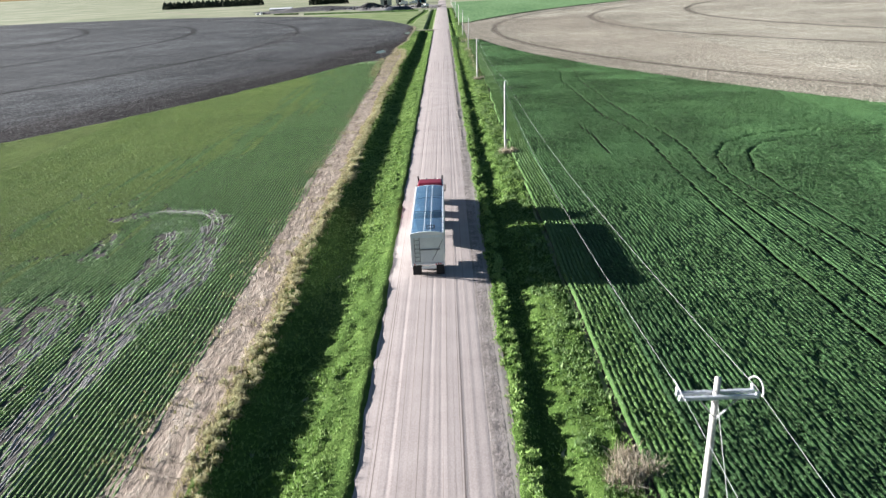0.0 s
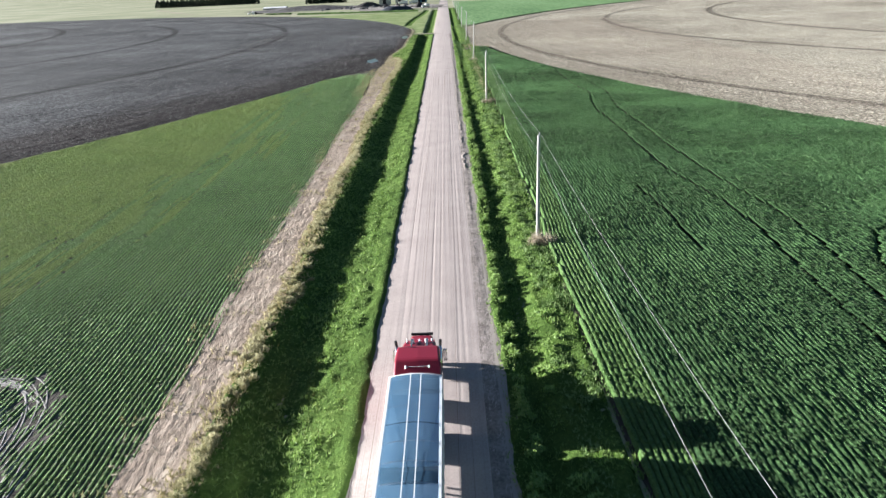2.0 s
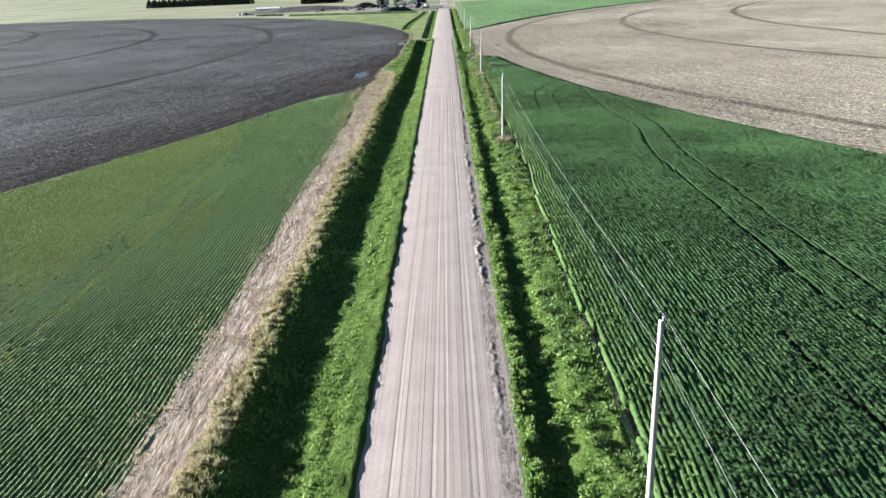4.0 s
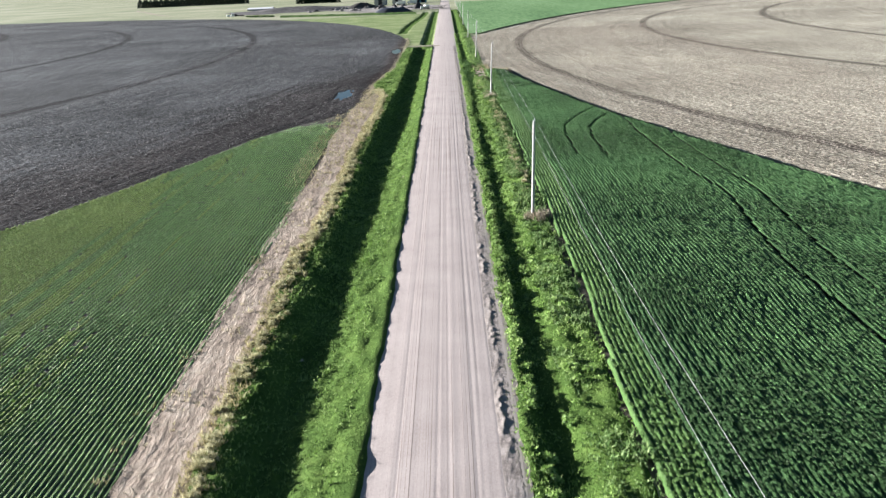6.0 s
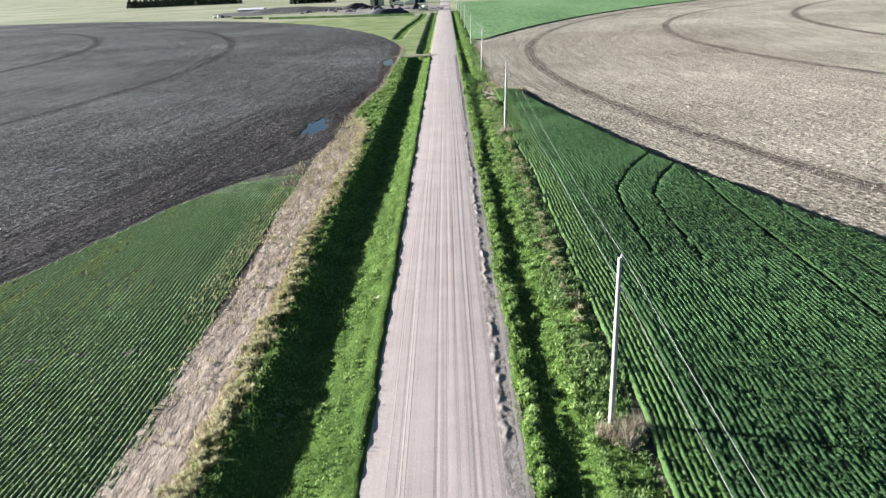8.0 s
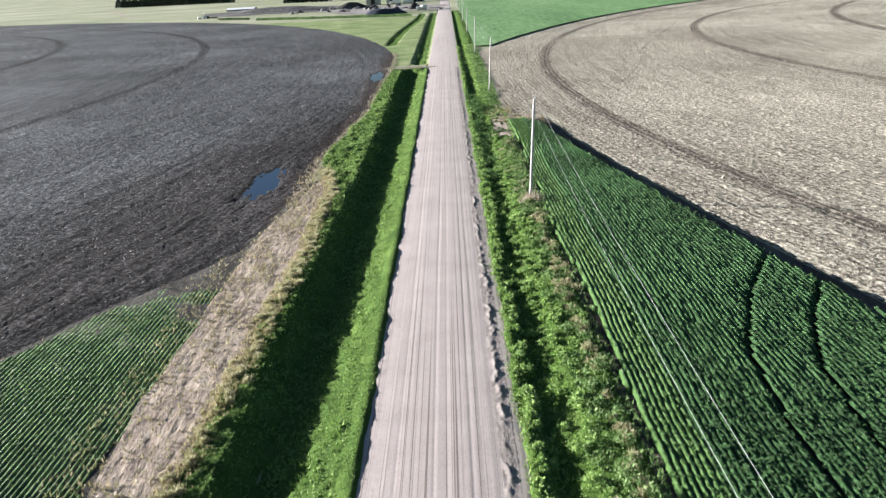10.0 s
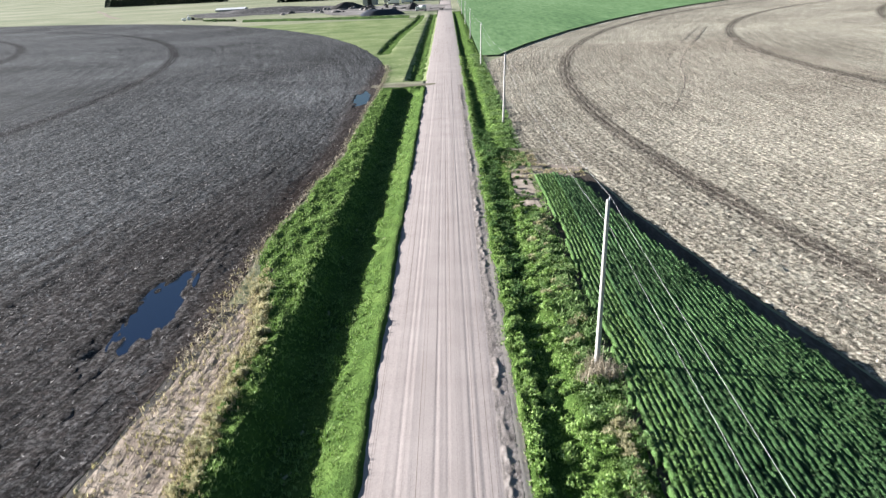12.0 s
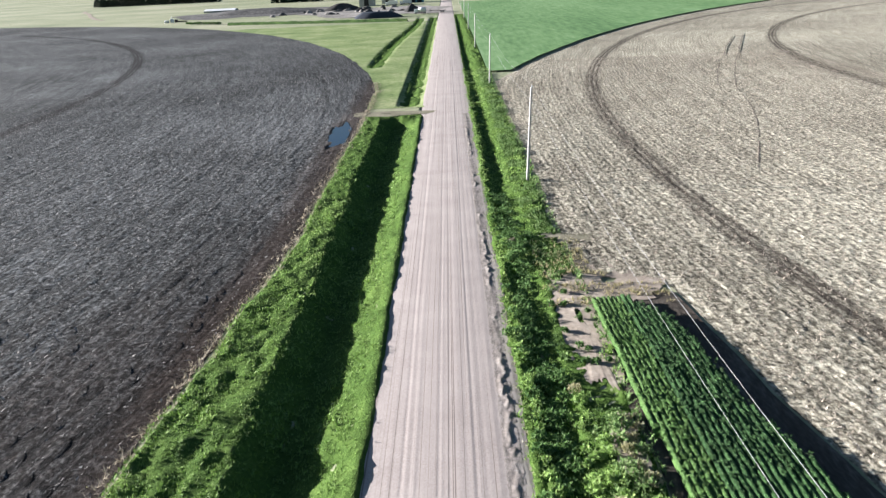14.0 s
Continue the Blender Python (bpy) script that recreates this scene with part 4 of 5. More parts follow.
LINES = [  # wheel marks through the east crop
    [(28.3, 240), (27.3, 218), (27.2, 206), (27.6, 196), (28.4, 187), (28.2, 182), (27, 174), (26.2, 166), (26.4, 150), (26.2, 137), (26, 127), (26.5, 120), (27.2, 115), (28, 108), (28.1, 100), (27, 84), (26.4, 67), (26.3, 45), (26.5, 20)],
    [(31.5, 222), (31.3, 206), (31.4, 197), (31.7, 187), (31.5, 182), (30.6, 174), (29.9, 165), (30.1, 150), (29.9, 138), (30, 130), (30.4, 118), (31, 111), (31.7, 105), (31.5, 96), (30.2, 84), (29.5, 68), (29.5, 45), (29.6, 20)],
    [(21.2, 116), (21.6, 106), (21.6, 95)],
    [(75, 99), (56.6, 101.2), (50.5, 104.0), (43.3, 102.7), (36.8, 97.3), (33.6, 90.8), (32.1, 81.5), (32.4, 70), (32.8, 45), (33, 20)],
    [(75, 97), (55.9, 99.0), (46.7, 99.5), (40.9, 96.3), (37.9, 91.8), (35.4, 83.3), (35.2, 72), (35.9, 45), (36, 20)],
    [(25.5, 240.4), (21.2, 232.5), (18.0, 224.2), (17.0, 216.0), (16.8, 205)], [(27.1, 234.7), (23.9, 228.9), (21.3, 222.3), (20.4, 214.4), (20.2, 203)]]

M_BEET = leafy("broad_green_leaf", [(0.25, (0.018, 0.046, 0.016)), (0.5, (0.031, 0.07, 0.025)), (0.75, (0.053, 0.10, 0.039))], 0.2, drill=0.3, sheen=0.26, variety=0.3)
M_BEETROW = canopy("broad_green_canopy", [(0.36, (0.009, 0.024, 0.009)), (0.5, (0.026, 0.06, 0.021)), (0.64, (0.055, 0.112, 0.036))], sheen=0.4, tint=(0.42, 0.85, 0.32), rowtone=0.2)
M_YOUNG = leafy("young_blue_green_leaf", [(0.25, (0.058, 0.092, 0.036)), (0.5, (0.108, 0.152, 0.062)), (0.75, (0.175, 0.225, 0.105))], 0.2, drill=0.6, sheen=0.75, variety=0.4)
M_YOUNGROW = canopy("young_canopy", [(0.40, (0.04, 0.066, 0.024)), (0.5, (0.104, 0.158, 0.056)), (0.60, (0.20, 0.265, 0.112))], sheen=0.85, tint=(0.5, 0.88, 0.36))
M_LIMEROW = canopy("lime_canopy", [(0.40, (0.048, 0.078, 0.024)), (0.5, (0.105, 0.162, 0.046)), (0.60, (0.21, 0.28, 0.09))], sheen=0.8, tint=(0.75, 0.9, 0.35))
M_MARGINROW = canopy("margin_canopy", [(0.3, (0.03, 0.07, 0.018)), (0.5, (0.068, 0.137, 0.036)), (0.7, (0.125, 0.21, 0.068))])
M_MARGIN = leafy("margin_leaf", [(0.25, (0.04, 0.092, 0.025)), (0.5, (0.075, 0.146, 0.042)), (0.75, (0.125, 0.205, 0.07))], 0.35)
M_LIME = leafy("lime_green_leaf", [(0.25, (0.075, 0.14, 0.03)), (0.5, (0.135, 0.23, 0.055)), (0.75, (0.2, 0.28, 0.085))], 0.2, drill=0.6, sheen=0.6, variety=0.4)
M_GRASS = leafy("fresh_grass_blade", [(0.25, (0.10, 0.185, 0.04)), (0.5, (0.235, 0.365, 0.095)), (0.75, (0.38, 0.50, 0.18))], 0.15, sheen=0.7, variety=0.38)
M_PALEGRASS = leafy("seeding_grass_blade", [(0.25, (0.15, 0.15, 0.06)), (0.5, (0.31, 0.275, 0.14)), (0.75, (0.55, 0.49, 0.31))], 0.45)
M_WEED = leafy("grey_green_weed", [(0.25, (0.075, 0.145, 0.04)), (0.5, (0.17, 0.275, 0.095)), (0.75, (0.28, 0.375, 0.16))], 0.2)
M_WEEDDARK = leafy("dark_green_weed", [(0.25, (0.04, 0.095, 0.025)), (0.5, (0.09, 0.18, 0.05)), (0.75, (0.16, 0.265, 0.085))], 0.15, sheen=0.3)
M_BANKTUFT = leafy("pale_bank_grass", [(0.25, (0.22, 0.22, 0.11)), (0.5, (0.40, 0.38, 0.22)), (0.75, (0.60, 0.57, 0.38))], 0.5)
M_CHIP = leafy("dry_stalk", [(0.25, (0.19, 0.16, 0.13)), (0.5, (0.34, 0.29, 0.235)), (0.75, (0.52, 0.46, 0.385))], 0.0, 0.8)
M_SOILCHIP = leafy("weathered_stalk", [(0.25, (0.13, 0.125, 0.12)), (0.5, (0.25, 0.24, 0.23)), (0.75, (0.42, 0.405, 0.39))], 0.0, 0.8)
M_DRY = leafy("dry_brush", [(0.25, (0.24, 0.20, 0.145)), (0.5, (0.38, 0.33, 0.25)), (0.75, (0.52, 0.47, 0.37))], 0.1, 0.9)


def rows(rng, xs, y0, y1, pitch, edge_ok, jitter):
    """Plants in drilled rows: x, y arrays of those that edge_ok keeps."""
    out = []
    for x in xs:
        y = np.arange(y0, y1, pitch)
        y = y + (rng.rand(len(y)) - 0.5) * pitch * 0.9
        xx = row_line(x, y) + (rng.rand(len(y)) - 0.5) * jitter
        k = edge_ok(xx, y)
        out.append(np.stack([xx[k], y[k]], 1))
    return np.concatenate(out)


# east crop: dense broad-leaved rows
rng = np.random.RandomState(11)
seen = lambda x, y: np.abs(x) < 0.63 * y + 9
in_east = lambda x, y: (x < right_edge(y) - 2.0 + 0.3 * wob(y, 2, 3, 0.5) - 0.3 * step(262, 292, y) - 1.8 * step(298, 302.5, y)) & seen(x, y) & (x > 9.7 + wob(y, 8, 9, 0.3) + 0.5 * step(120, 180, y))


def on_lines(x, y, w):
    k = np.zeros(len(x), bool)
    for ln in LINES:
        k |= near_path(x, y, ln, w)
    return k


EROW = 0.33
gaps = lambda x, y: vnoise(x, y, 1.1, 31, 2) < 0.06
ridges("crop_rows", np.arange(12.5, 90, EROW), 16, 302.6, 0.5, lambda x, y: in_east(x, y), 0.16, 0.58, M_BEETROW, "dense dark green broad-leaved crop in straight rows", vigour=lambda x, y: np.where(on_lines(x, y, 0.18), 0.45, 1.0), low=0.74, rough=0.16, shoulder=0.74, uneven=0.1)
ridges("crop_margin_rows", np.arange(12.5 - EROW * 8, 12.4, EROW), 16, 302.6, 0.36, lambda x, y: in_east(x, y), 0.16, 0.48, M_MARGINROW, "paler yellow-green outer rows of the crop", low=0.4, rough=0.16, shoulder=0.7, uneven=0.1)
east = rows(rng, np.arange(12.5 - EROW * 8, 62, EROW), 18, 302.6, 0.30, in_east, 0.14)
east = east[~on_lines(east[:, 0], east[:, 1], 0.19) & ~gaps(east[:, 0], east[:, 1]) & (east[:, 0] < 60)]
size = (0.75 + 0.4 * patchy(east[:, 0], east[:, 1], 1, 5.0)) * (0.8 + 0.4 * rng.rand(len(east)))
near_edge = east[:, 0] < 12.3
base = np.column_stack([east, terrain(east[:, 0], east[:, 1]) + 0.05, size])
leaves("crop_leaves", base[~near_edge], rng, 4, (0.12, 0.22), (0.08, 0.14), (0, 42), M_BEET, "broad green crop leaves standing over the rows", "crop", (0.46, 0.58))
leaves("crop_margin_leaves", base[near_edge], rng, 4, (0.12, 0.21), (0.08, 0.13), (0, 50), M_MARGIN, "yellow-green leaves of the outer crop rows", "crop", (0.34, 0.5))

# flat sheet: soil and shade of the row gaps are mixed into its colour
M_EASTCOVER = canopy("broad_leaf_crop_with_gap_shade", [(0.34, (0.012, 0.032, 0.012)), (0.5, (0.036, 0.078, 0.028)), (0.66, (0.07, 0.125, 0.05))], 3.0, sheen=0.4)
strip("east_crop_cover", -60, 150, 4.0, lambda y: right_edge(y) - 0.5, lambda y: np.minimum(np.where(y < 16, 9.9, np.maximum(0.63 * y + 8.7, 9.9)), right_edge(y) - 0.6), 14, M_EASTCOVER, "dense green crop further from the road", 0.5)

# west crop: small young plants, with a bare wheel-marked patch and a lime green part
rng = np.random.RandomState(12)
in_west = lambda x, y: (x > left_edge(y) + 0.4) & seen(x, y) & (x < -14.9 - 0.6 * step(90, 150, y) - 1.3 * step(178, 215, y) + wob(y, 3, 5, 0.12))
SWIRL = [  # path and half width of the bands where the plants are gone
    ([(-22.3, 74), (-21, 64), (-20.6, 57), (-22, 49), (-22.2, 42), (-21.8, 33), (-21, 22)], 1.5),
    ([(-33.4, 75.8), (-29.4, 78.5), (-25, 77), (-22.3, 74)], 1.2),
    ([(-26.5, 69.5), (-24.1, 61), (-24.8, 55), (-23.5, 48), (-23, 40)], 1.1),
    ([(-29, 54), (-28, 48), (-27.5, 42), (-26.5, 30)], 1.9),
    ([(-32.7, 52), (-31, 45), (-30, 36)], 1.6),
    ([(-32, 70.2), (-31.3, 63.3)], 0.9)]


def bare_at(x, y):
    """Where the young crop is driven over or drowned."""
    k = np.zeros(len(x), bool)
    for ln, w in SWIRL:
        k |= near_path(x, y, ln, w * (2.1 * vnoise(x * 2.6, y * 0.4, 1.2, 33, 3) - 0.15))
    k |= near_path(x, y, [(-16, 190.6), (-22, 191.5), (-30, 190)], 0.13)
    k |= vnoise(x * 2.4, y * 0.3, 2.2, 34, 3) < 0.12
    return k


def lime_at(x, y):
    e = np.interp(y, [50, 90, 110, 150, 170, 205, 225], [-35, -35, -33.5, -28, -30, -29, -23])
    return (x < e + (vnoise(x * 3.0, y * 0.12, 3.0, 35, 4) - 0.5) * 22 + (vnoise(x, y, 14.0, 36, 2) - 0.5) * 12) & (y < 196 + 60 * (vnoise(x * 2.2, y * 0.2, 3.0, 37, 3) - 0.3))


thin_at = lambda x, y: np.where(bare_at(x, y), np.clip(1.9 * vnoise(x * 2.0, y, 0.45, 58, 2) - 0.55, 0.0, 0.9), 1.0)
west_vigour = lambda x, y: thin_at(x, y) * np.clip(1.15 - 1.4 * step(220, 250, y) + 1.3 * (vnoise(x, y, 2.6, 38, 3) - 0.5), 0.08, 1.1)
WROW = 0.32
wx = -np.arange(14.8, 90, WROW)
ridges("young_crop_rows", wx, 16, 254, 0.6, lambda x, y: in_west(x, y) & ~lime_at(x, y), 0.12, 0.085, M_YOUNGROW, "small grey-green young crop in narrow rows", west_vigour, uneven=0.15)
ridges("lime_crop_rows", wx, 16, 254, 0.6, lambda x, y: in_west(x, y) & lime_at(x, y), 0.13, 0.09, M_LIMEROW, "yellow-green thicker part of the young crop", thin_at, uneven=0.15)
west = rows(rng, wx, 18, 254, 0.55, in_west, 0.06)
west = west[(~bare_at(west[:, 0], west[:, 1]) | (rng.rand(len(west)) < 0.25)) & (west[:, 0] > -60) & (rng.rand(len(west)) < west_vigour(west[:, 0], west[:, 1]) + 0.15)]
lime = lime_at(west[:, 0], west[:, 1])
size = (0.8 + 0.35 * patchy(west[:, 0], west[:, 1], 5, 4.0)) * (0.75 + 0.5 * rng.rand(len(west)))
base = np.column_stack([west, terrain(west[:, 0], west[:, 1]) + 0.06, size])
leaves("young_crop_leaves", base[~lime], rng, 3, (0.12, 0.24), (0.05, 0.09), (10, 75), M_YOUNG, "small upright leaves of the young crop", "crop", (0.0, 0.10))
leaves("lime_crop_leaves", base[lime], rng, 3, (0.13, 0.24), (0.07, 0.11), (10, 75), M_LIME, "yellow-green leaves of the thicker crop", "crop", (0.0, 0.10))

# no rows here: bare soil and the shade between plants go into the tone
M_WESTCOVER = canopy("young_crop_with_soil_and_shade", [(0.34, (0.05, 0.06, 0.03)), (0.5, (0.105, 0.14, 0.052)), (0.66, (0.20, 0.25, 0.10))], 3.0)
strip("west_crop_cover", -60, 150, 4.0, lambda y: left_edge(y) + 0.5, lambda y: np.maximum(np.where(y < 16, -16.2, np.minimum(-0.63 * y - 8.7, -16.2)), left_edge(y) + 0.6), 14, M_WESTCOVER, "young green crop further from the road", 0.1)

# verge and ditch grass
rng = np.random.RandomState(13)


def tufts(n, x0, x1, y0, y1, keep_fn):
    x, y = x0 + (x1 - x0) * rng.rand(n), y0 + (y1 - y0) * rng.rand(n)
    k = keep_fn(x, y)
    return x[k], y[k]


def bank_left(y):
    """West limit of the green bank."""
    k = step(262, 284, y)
    return (-11.9 - 0.6 * step(90, 170, y) + wob(y, 9, 8, 0.4)) * (1 - k) + (left_edge(y) + 0.25) * k


def sward(x, y):
    """Height of the lumpy turf above the ground; none on the trampled patch."""
    bare = step(7.3, 7.9, x) * (1 - step(9.3, 9.9, x)) * step(286, 290, y) * (1 - step(307, 311, y)) * step(0.3, 0.5, vnoise(x, y, 2.5, 83, 2))
    return (1 - bare) * (0.42 * vnoise(x, y * 0.4, 0.7, 81, 3) * (1 + 0.15 * (1 - step(-10.2, -8.8, x))) * (1 - 0.75 * np.exp(-((x + 3.95) / 0.5) ** 2)) + 0.12 * vnoise(x, y, 3.5, 82, 2) - 0.13 + (0.12 + 0.2 * vnoise(0 * x, y, 2.4, 86, 2) + 0.2 * vnoise(0 * x, y, 0.8, 87, 2)) * np.exp(-((x + 4.05) / 0.45) ** 2))


def turf(name, left, right, y0, y1, cols, seed, label, edge=0.14):
    ys = np.arange(y0, y1, 0.3)
    l, r = left(ys)[:, None], right(ys)[:, None]
    X = l + (r - l) * np.linspace(0, 1, cols)[None, :]
    Y = np.repeat(ys[:, None], cols, 1)
    fade = np.clip(np.minimum(X - l, r - X) / edge, 0, 1) * np.clip(np.minimum(Y - y0, y1 - Y) / 3.0, 0, 1)
    low = 1 - 0.6 * np.exp(-((X + 3.7) / 0.75) ** 2)      # short beside the road
    Z = terrain(X, Y) + fade * low * (sward(X, Y) + 0.12 * np.random.RandomState(seed).rand(*X.shape) * (1 - 0.75 * np.exp(-((X + 4.0) / 0.6) ** 2))) - 0.05
    v, q = sheet(X, Y, Z)
    structure(name, mesh_from(name, v, q, M_TURF, False), label)


turf("ditch_turf", lambda y: bank_left(y), lambda y: -3.66 + wob(y, 6, 3.5, 0.16), 12, 381.5, 36, 81, "lumpy green turf of the roadside ditch")
turf("north_ditch_turf", lambda y: -8.6 + wob(y, 3, 5, 0.4), lambda y: -4.3 + wob(y, 6, 4, 0.25), 390, 672, 16, 83, "lumpy green turf of the northern roadside ditch", 1.2)
turf("meadow_ditch_turf", lambda y: -20.7 + 5.0 * step(480, 640, y) + wob(y, 3, 5, 0.5), lambda y: -15.8 + 5.0 * step(480, 640, y) + wob(y, 5, 5, 0.4), 450, 668, 16, 84, "lumpy dark green turf of the meadow ditch", 1.3)
turf("verge_turf", lambda y: 3.95 + wob(y, 2, 3.1, 0.2), lambda y: 9.5 + 0.4 * step(120, 180, y) - 0.2 * step(310, 320, y), 12, 690, 24, 82, "lumpy green turf of the road verge")
x, y = tufts(84000, -16, -3.5, 16, 374, lambda x, y: (x > bank_left(y)) & (x < -4.02 + wob(y, 6, 3.5, 0.2)) & (rng.rand(len(x)) < 0.35 + 0.65 * (y < 330)))
size = (0.55 + 0.9 * patchy(x, y, 4, 0.8) * patchy(x, y, 9, 2.3)) * (0.7 + 0.6 * rng.rand(len(x)))
size = size * np.where(x > -5.0, np.where(x > -4.5, 0.4, 0.55), 1.0)
pale = (x < bank_left(y) + 0.7 + 0.8 * rng.rand(len(x))) & (y < 275)
base = np.column_stack([x, y, terrain(x, y) + sward(x, y) * (1 - 0.6 * np.exp(-((x + 3.7) / 0.75) ** 2)) - 0.03, size])
leaves("ditch_grass", base[~pale], rng, 6, (0.18, 0.38), (0.035, 0.07), (25, 85), M_GRASS, "lush green grass in the roadside ditch", "grass")
leaves("bank_grass", base[pale], rng, 9, (0.25, 0.55), (0.03, 0.06), (25, 85), M_PALEGRASS, "tall pale seeding grass on the ditch bank", "grass")

x, y = tufts(62000, 3.5, 10.4, 16, 440, lambda x, y: (x > 3.85 + wob(y, 2, 3.1, 0.22)) & (x < 9.7 + 0.4 * step(120, 180, y)) & ~((y > 315.2) & (y < 317.2)) & ~((y > 286) & (y < 309) & (x > 7.2) & (x < 9.6) & (patchy(x, y, 3, 2.2) > 0.3)))
size = (0.5 + 1.0 * patchy(x, y, 6, 0.7) * patchy(x, y, 2, 1.9)) * (0.7 + 0.6 * rng.rand(len(x)))
weed = (x > 6.6 + 1.2 * patchy(x, y, 8, 3.0)) & (patchy(x, y, 7, 2.1) > 0.35)
base = np.column_stack([x, y, terrain(x, y) + sward(x, y) - 0.03, size])
leaves("verge_grass", base[~weed], rng, 6, (0.16, 0.34), (0.035, 0.07), (25, 85), M_GRASS, "green grass along the road verge", "grass")
leaves("verge_weeds", base[weed], rng, 5, (0.18, 0.36), (0.05, 0.10), (10, 80), M_WEED, "grey-green bushy weeds beside the crop", "weeds", (0, 0.25))

def bushes(name, bx, by, r0, r1, material, label, count=4, length=(0.12, 0.24), width=(0.05, 0.10)):
    """Low leafy clumps, each a dome of small leaves."""
    pts = []
    for cx, cy in zip(bx, by):
        n, r = 40, r0 + (r1 - r0) * rng.rand()
        a, d = rng.rand(n) * 2 * np.pi, np.sqrt(rng.rand(n))
        pts.append(np.column_stack([cx + r * d * np.cos(a), cy + r * d * np.sin(a), float(terrain(cx, cy)) + 0.15 + r * 1.15 * np.sqrt(1 - 0.9 * d * d) * (0.4 + 0.6 * rng.rand(n)), 0.7 + 0.6 * rng.rand(n)]))
    leaves(name, np.concatenate(pts), rng, count, length, width, (-20, 75), material, label, "weeds")


bushes("verge_bushes", 8.7 + 0.5 * rng.randn(150), 185 + 104 * rng.rand(150), 0.3, 0.65, M_WEED, "pale green bushy weeds along the crop edge")
weeds = np.random.RandomState(71)
py = 188 + 66 * weeds.rand(110)
px = 8.95 + 0.28 * weeds.randn(110)
bushes("pale_weeds", px, py, 0.2, 0.42, M_BANKTUFT, "pale yellow-green seeding weeds between ditch and crop", 5, (0.12, 0.3), (0.02, 0.05))
ty = 16 + 258 * rng.rand(650)
bushes("bank_tufts", bank_left(ty) + 0.55 + 0.4 * rng.randn(len(ty)), ty, 0.16, 0.36, M_BANKTUFT, "pale fluffy grass tufts along the ditch bank", 6, (0.14, 0.34), (0.018, 0.04))
by = 16 + 300 * rng.rand(420)
by = by[vnoise(by, 0 * by, 9.0, 44, 2) > 0.36]
bushes("shoulder_bushes", 4.75 + wob(by, 2, 11, 0.25) + 0.16 * rng.randn(len(by)), by, 0.22, 0.42, M_GRASS, "leafy green weeds along the road shoulder")
by = 268 + 62 * rng.rand(150)
bushes("roadside_shrubs", 5.6 + 0.55 * rng.randn(len(by)), by, 0.35, 0.75, M_WEEDDARK, "tall leafy green weeds beside the bare earth", 5)
by = 293 + 16 * rng.rand(16)
bushes("earth_shrubs", 8.6 + 0.8 * rng.randn(len(by)), by, 0.14, 0.28, M_WEEDDARK, "small dark weeds on bare earth")
by = np.r_[np.linspace(262, 290, 24)] + 2 * rng.randn(24)
bushes("dry_weeds", 8.2 + 0.7 * rng.randn(24), by, 0.25, 0.5, M_BANKTUFT, "dry pale weeds beside the crop")
by = np.r_[60 + 229 * rng.rand(150), 225 + 65 * rng.rand(150)]
bushes("ditch_bushes", 7.1 + 0.9 * rng.randn(len(by)), by, 0.25, 0.5, M_GRASS, "leafy green weeds on the ditch bank")
y = 16 + 300 * rng.rand(3000)
x = 4.0 + wob(y, 3, 6, 0.12) + 0.13 * rng.randn(len(y))
leaves("shoulder_litter", np.column_stack([x, y, 0 * x, 0.4 + 0.5 * rng.rand(len(x))]), rng, 2, (0.15, 0.35), (0.02, 0.05), (0, 60), M_DRY, "dry pale stems on the gravel shoulder", "straw")

# dry stalks on the straw strip, and crop residue on both circles
x, y = tufts(2500, -16.4, -12, 16, 285, lambda x, y: x < bank_left(y) + 0.6)
base = np.column_stack([x, y, terrain(x, y) + 0.10, 0.6 + 0.8 * rng.rand(len(x))])
leaves("straw_litter", base, rng, 2, (0.25, 0.6), (0.02, 0.045), (-4, 40), M_DRY, "loose dry straw and stems on the strip", "straw")
x, y = tufts(9000, -17.0, -12, 30, 285, lambda x, y: (x < bank_left(y) + 0.3) & (vnoise(x, y, 1.6, 39, 2) > 0.62 - 0.12 * step(180, 260, y)))
xa, ya = tufts(26000, -32, -13.5, 195, 292, lambda x, y: (x > left_edge(y) + 0.3) & (x < bank_left(y)) & (rng.rand(len(x)) < 0.2 * step(225, 270, y) + 0.4 * (x > -19) * step(170, 215, y)))
x, y = np.r_[x, xa], np.r_[y, ya]
xa, ya = tufts(60000, -14.5, -11, 16, 285, lambda x, y: (x > bank_left(y) - 0.5) & (x < bank_left(y) + 0.9) & (rng.rand(len(x)) < 0.6))
x, y = np.r_[x, xa], np.r_[y, ya]
base = np.column_stack([x, y, terrain(x, y) + 0.12, 0.5 + 0.6 * rng.rand(len(x))])
xa, ya = tufts(2600, 7.0, 15.8, 302, 317, lambda x, y: (x < right_edge(y) + 1.5) & (vnoise(x * 0.35, y * 1.6, 1.5, 57, 2) > 0.48))
base = np.concatenate([base, np.column_stack([xa, ya, terrain(xa, ya) + 0.1, 0.5 + 0.7 * rng.rand(len(xa))])])
leaves("strip_grass", base, rng, 4, (0.2, 0.42), (0.03, 0.06), (20, 85), M_PALEGRASS, "scattered pale grass on the straw strip", "grass")
y = 262 + 160 * rng.rand(2600)
x = left_edge(y) + 0.1 + 0.35 * rng.randn(len(y))
base = np.column_stack([x, y, terrain(x, y) + 0.1, 0.6 + 0.8 * rng.rand(len(x))])
leaves("field_edge_litter", base, rng, 3, (0.2, 0.5), (0.03, 0.06), (0, 70), M_DRY, "pale dry stems along the field edge", "straw")
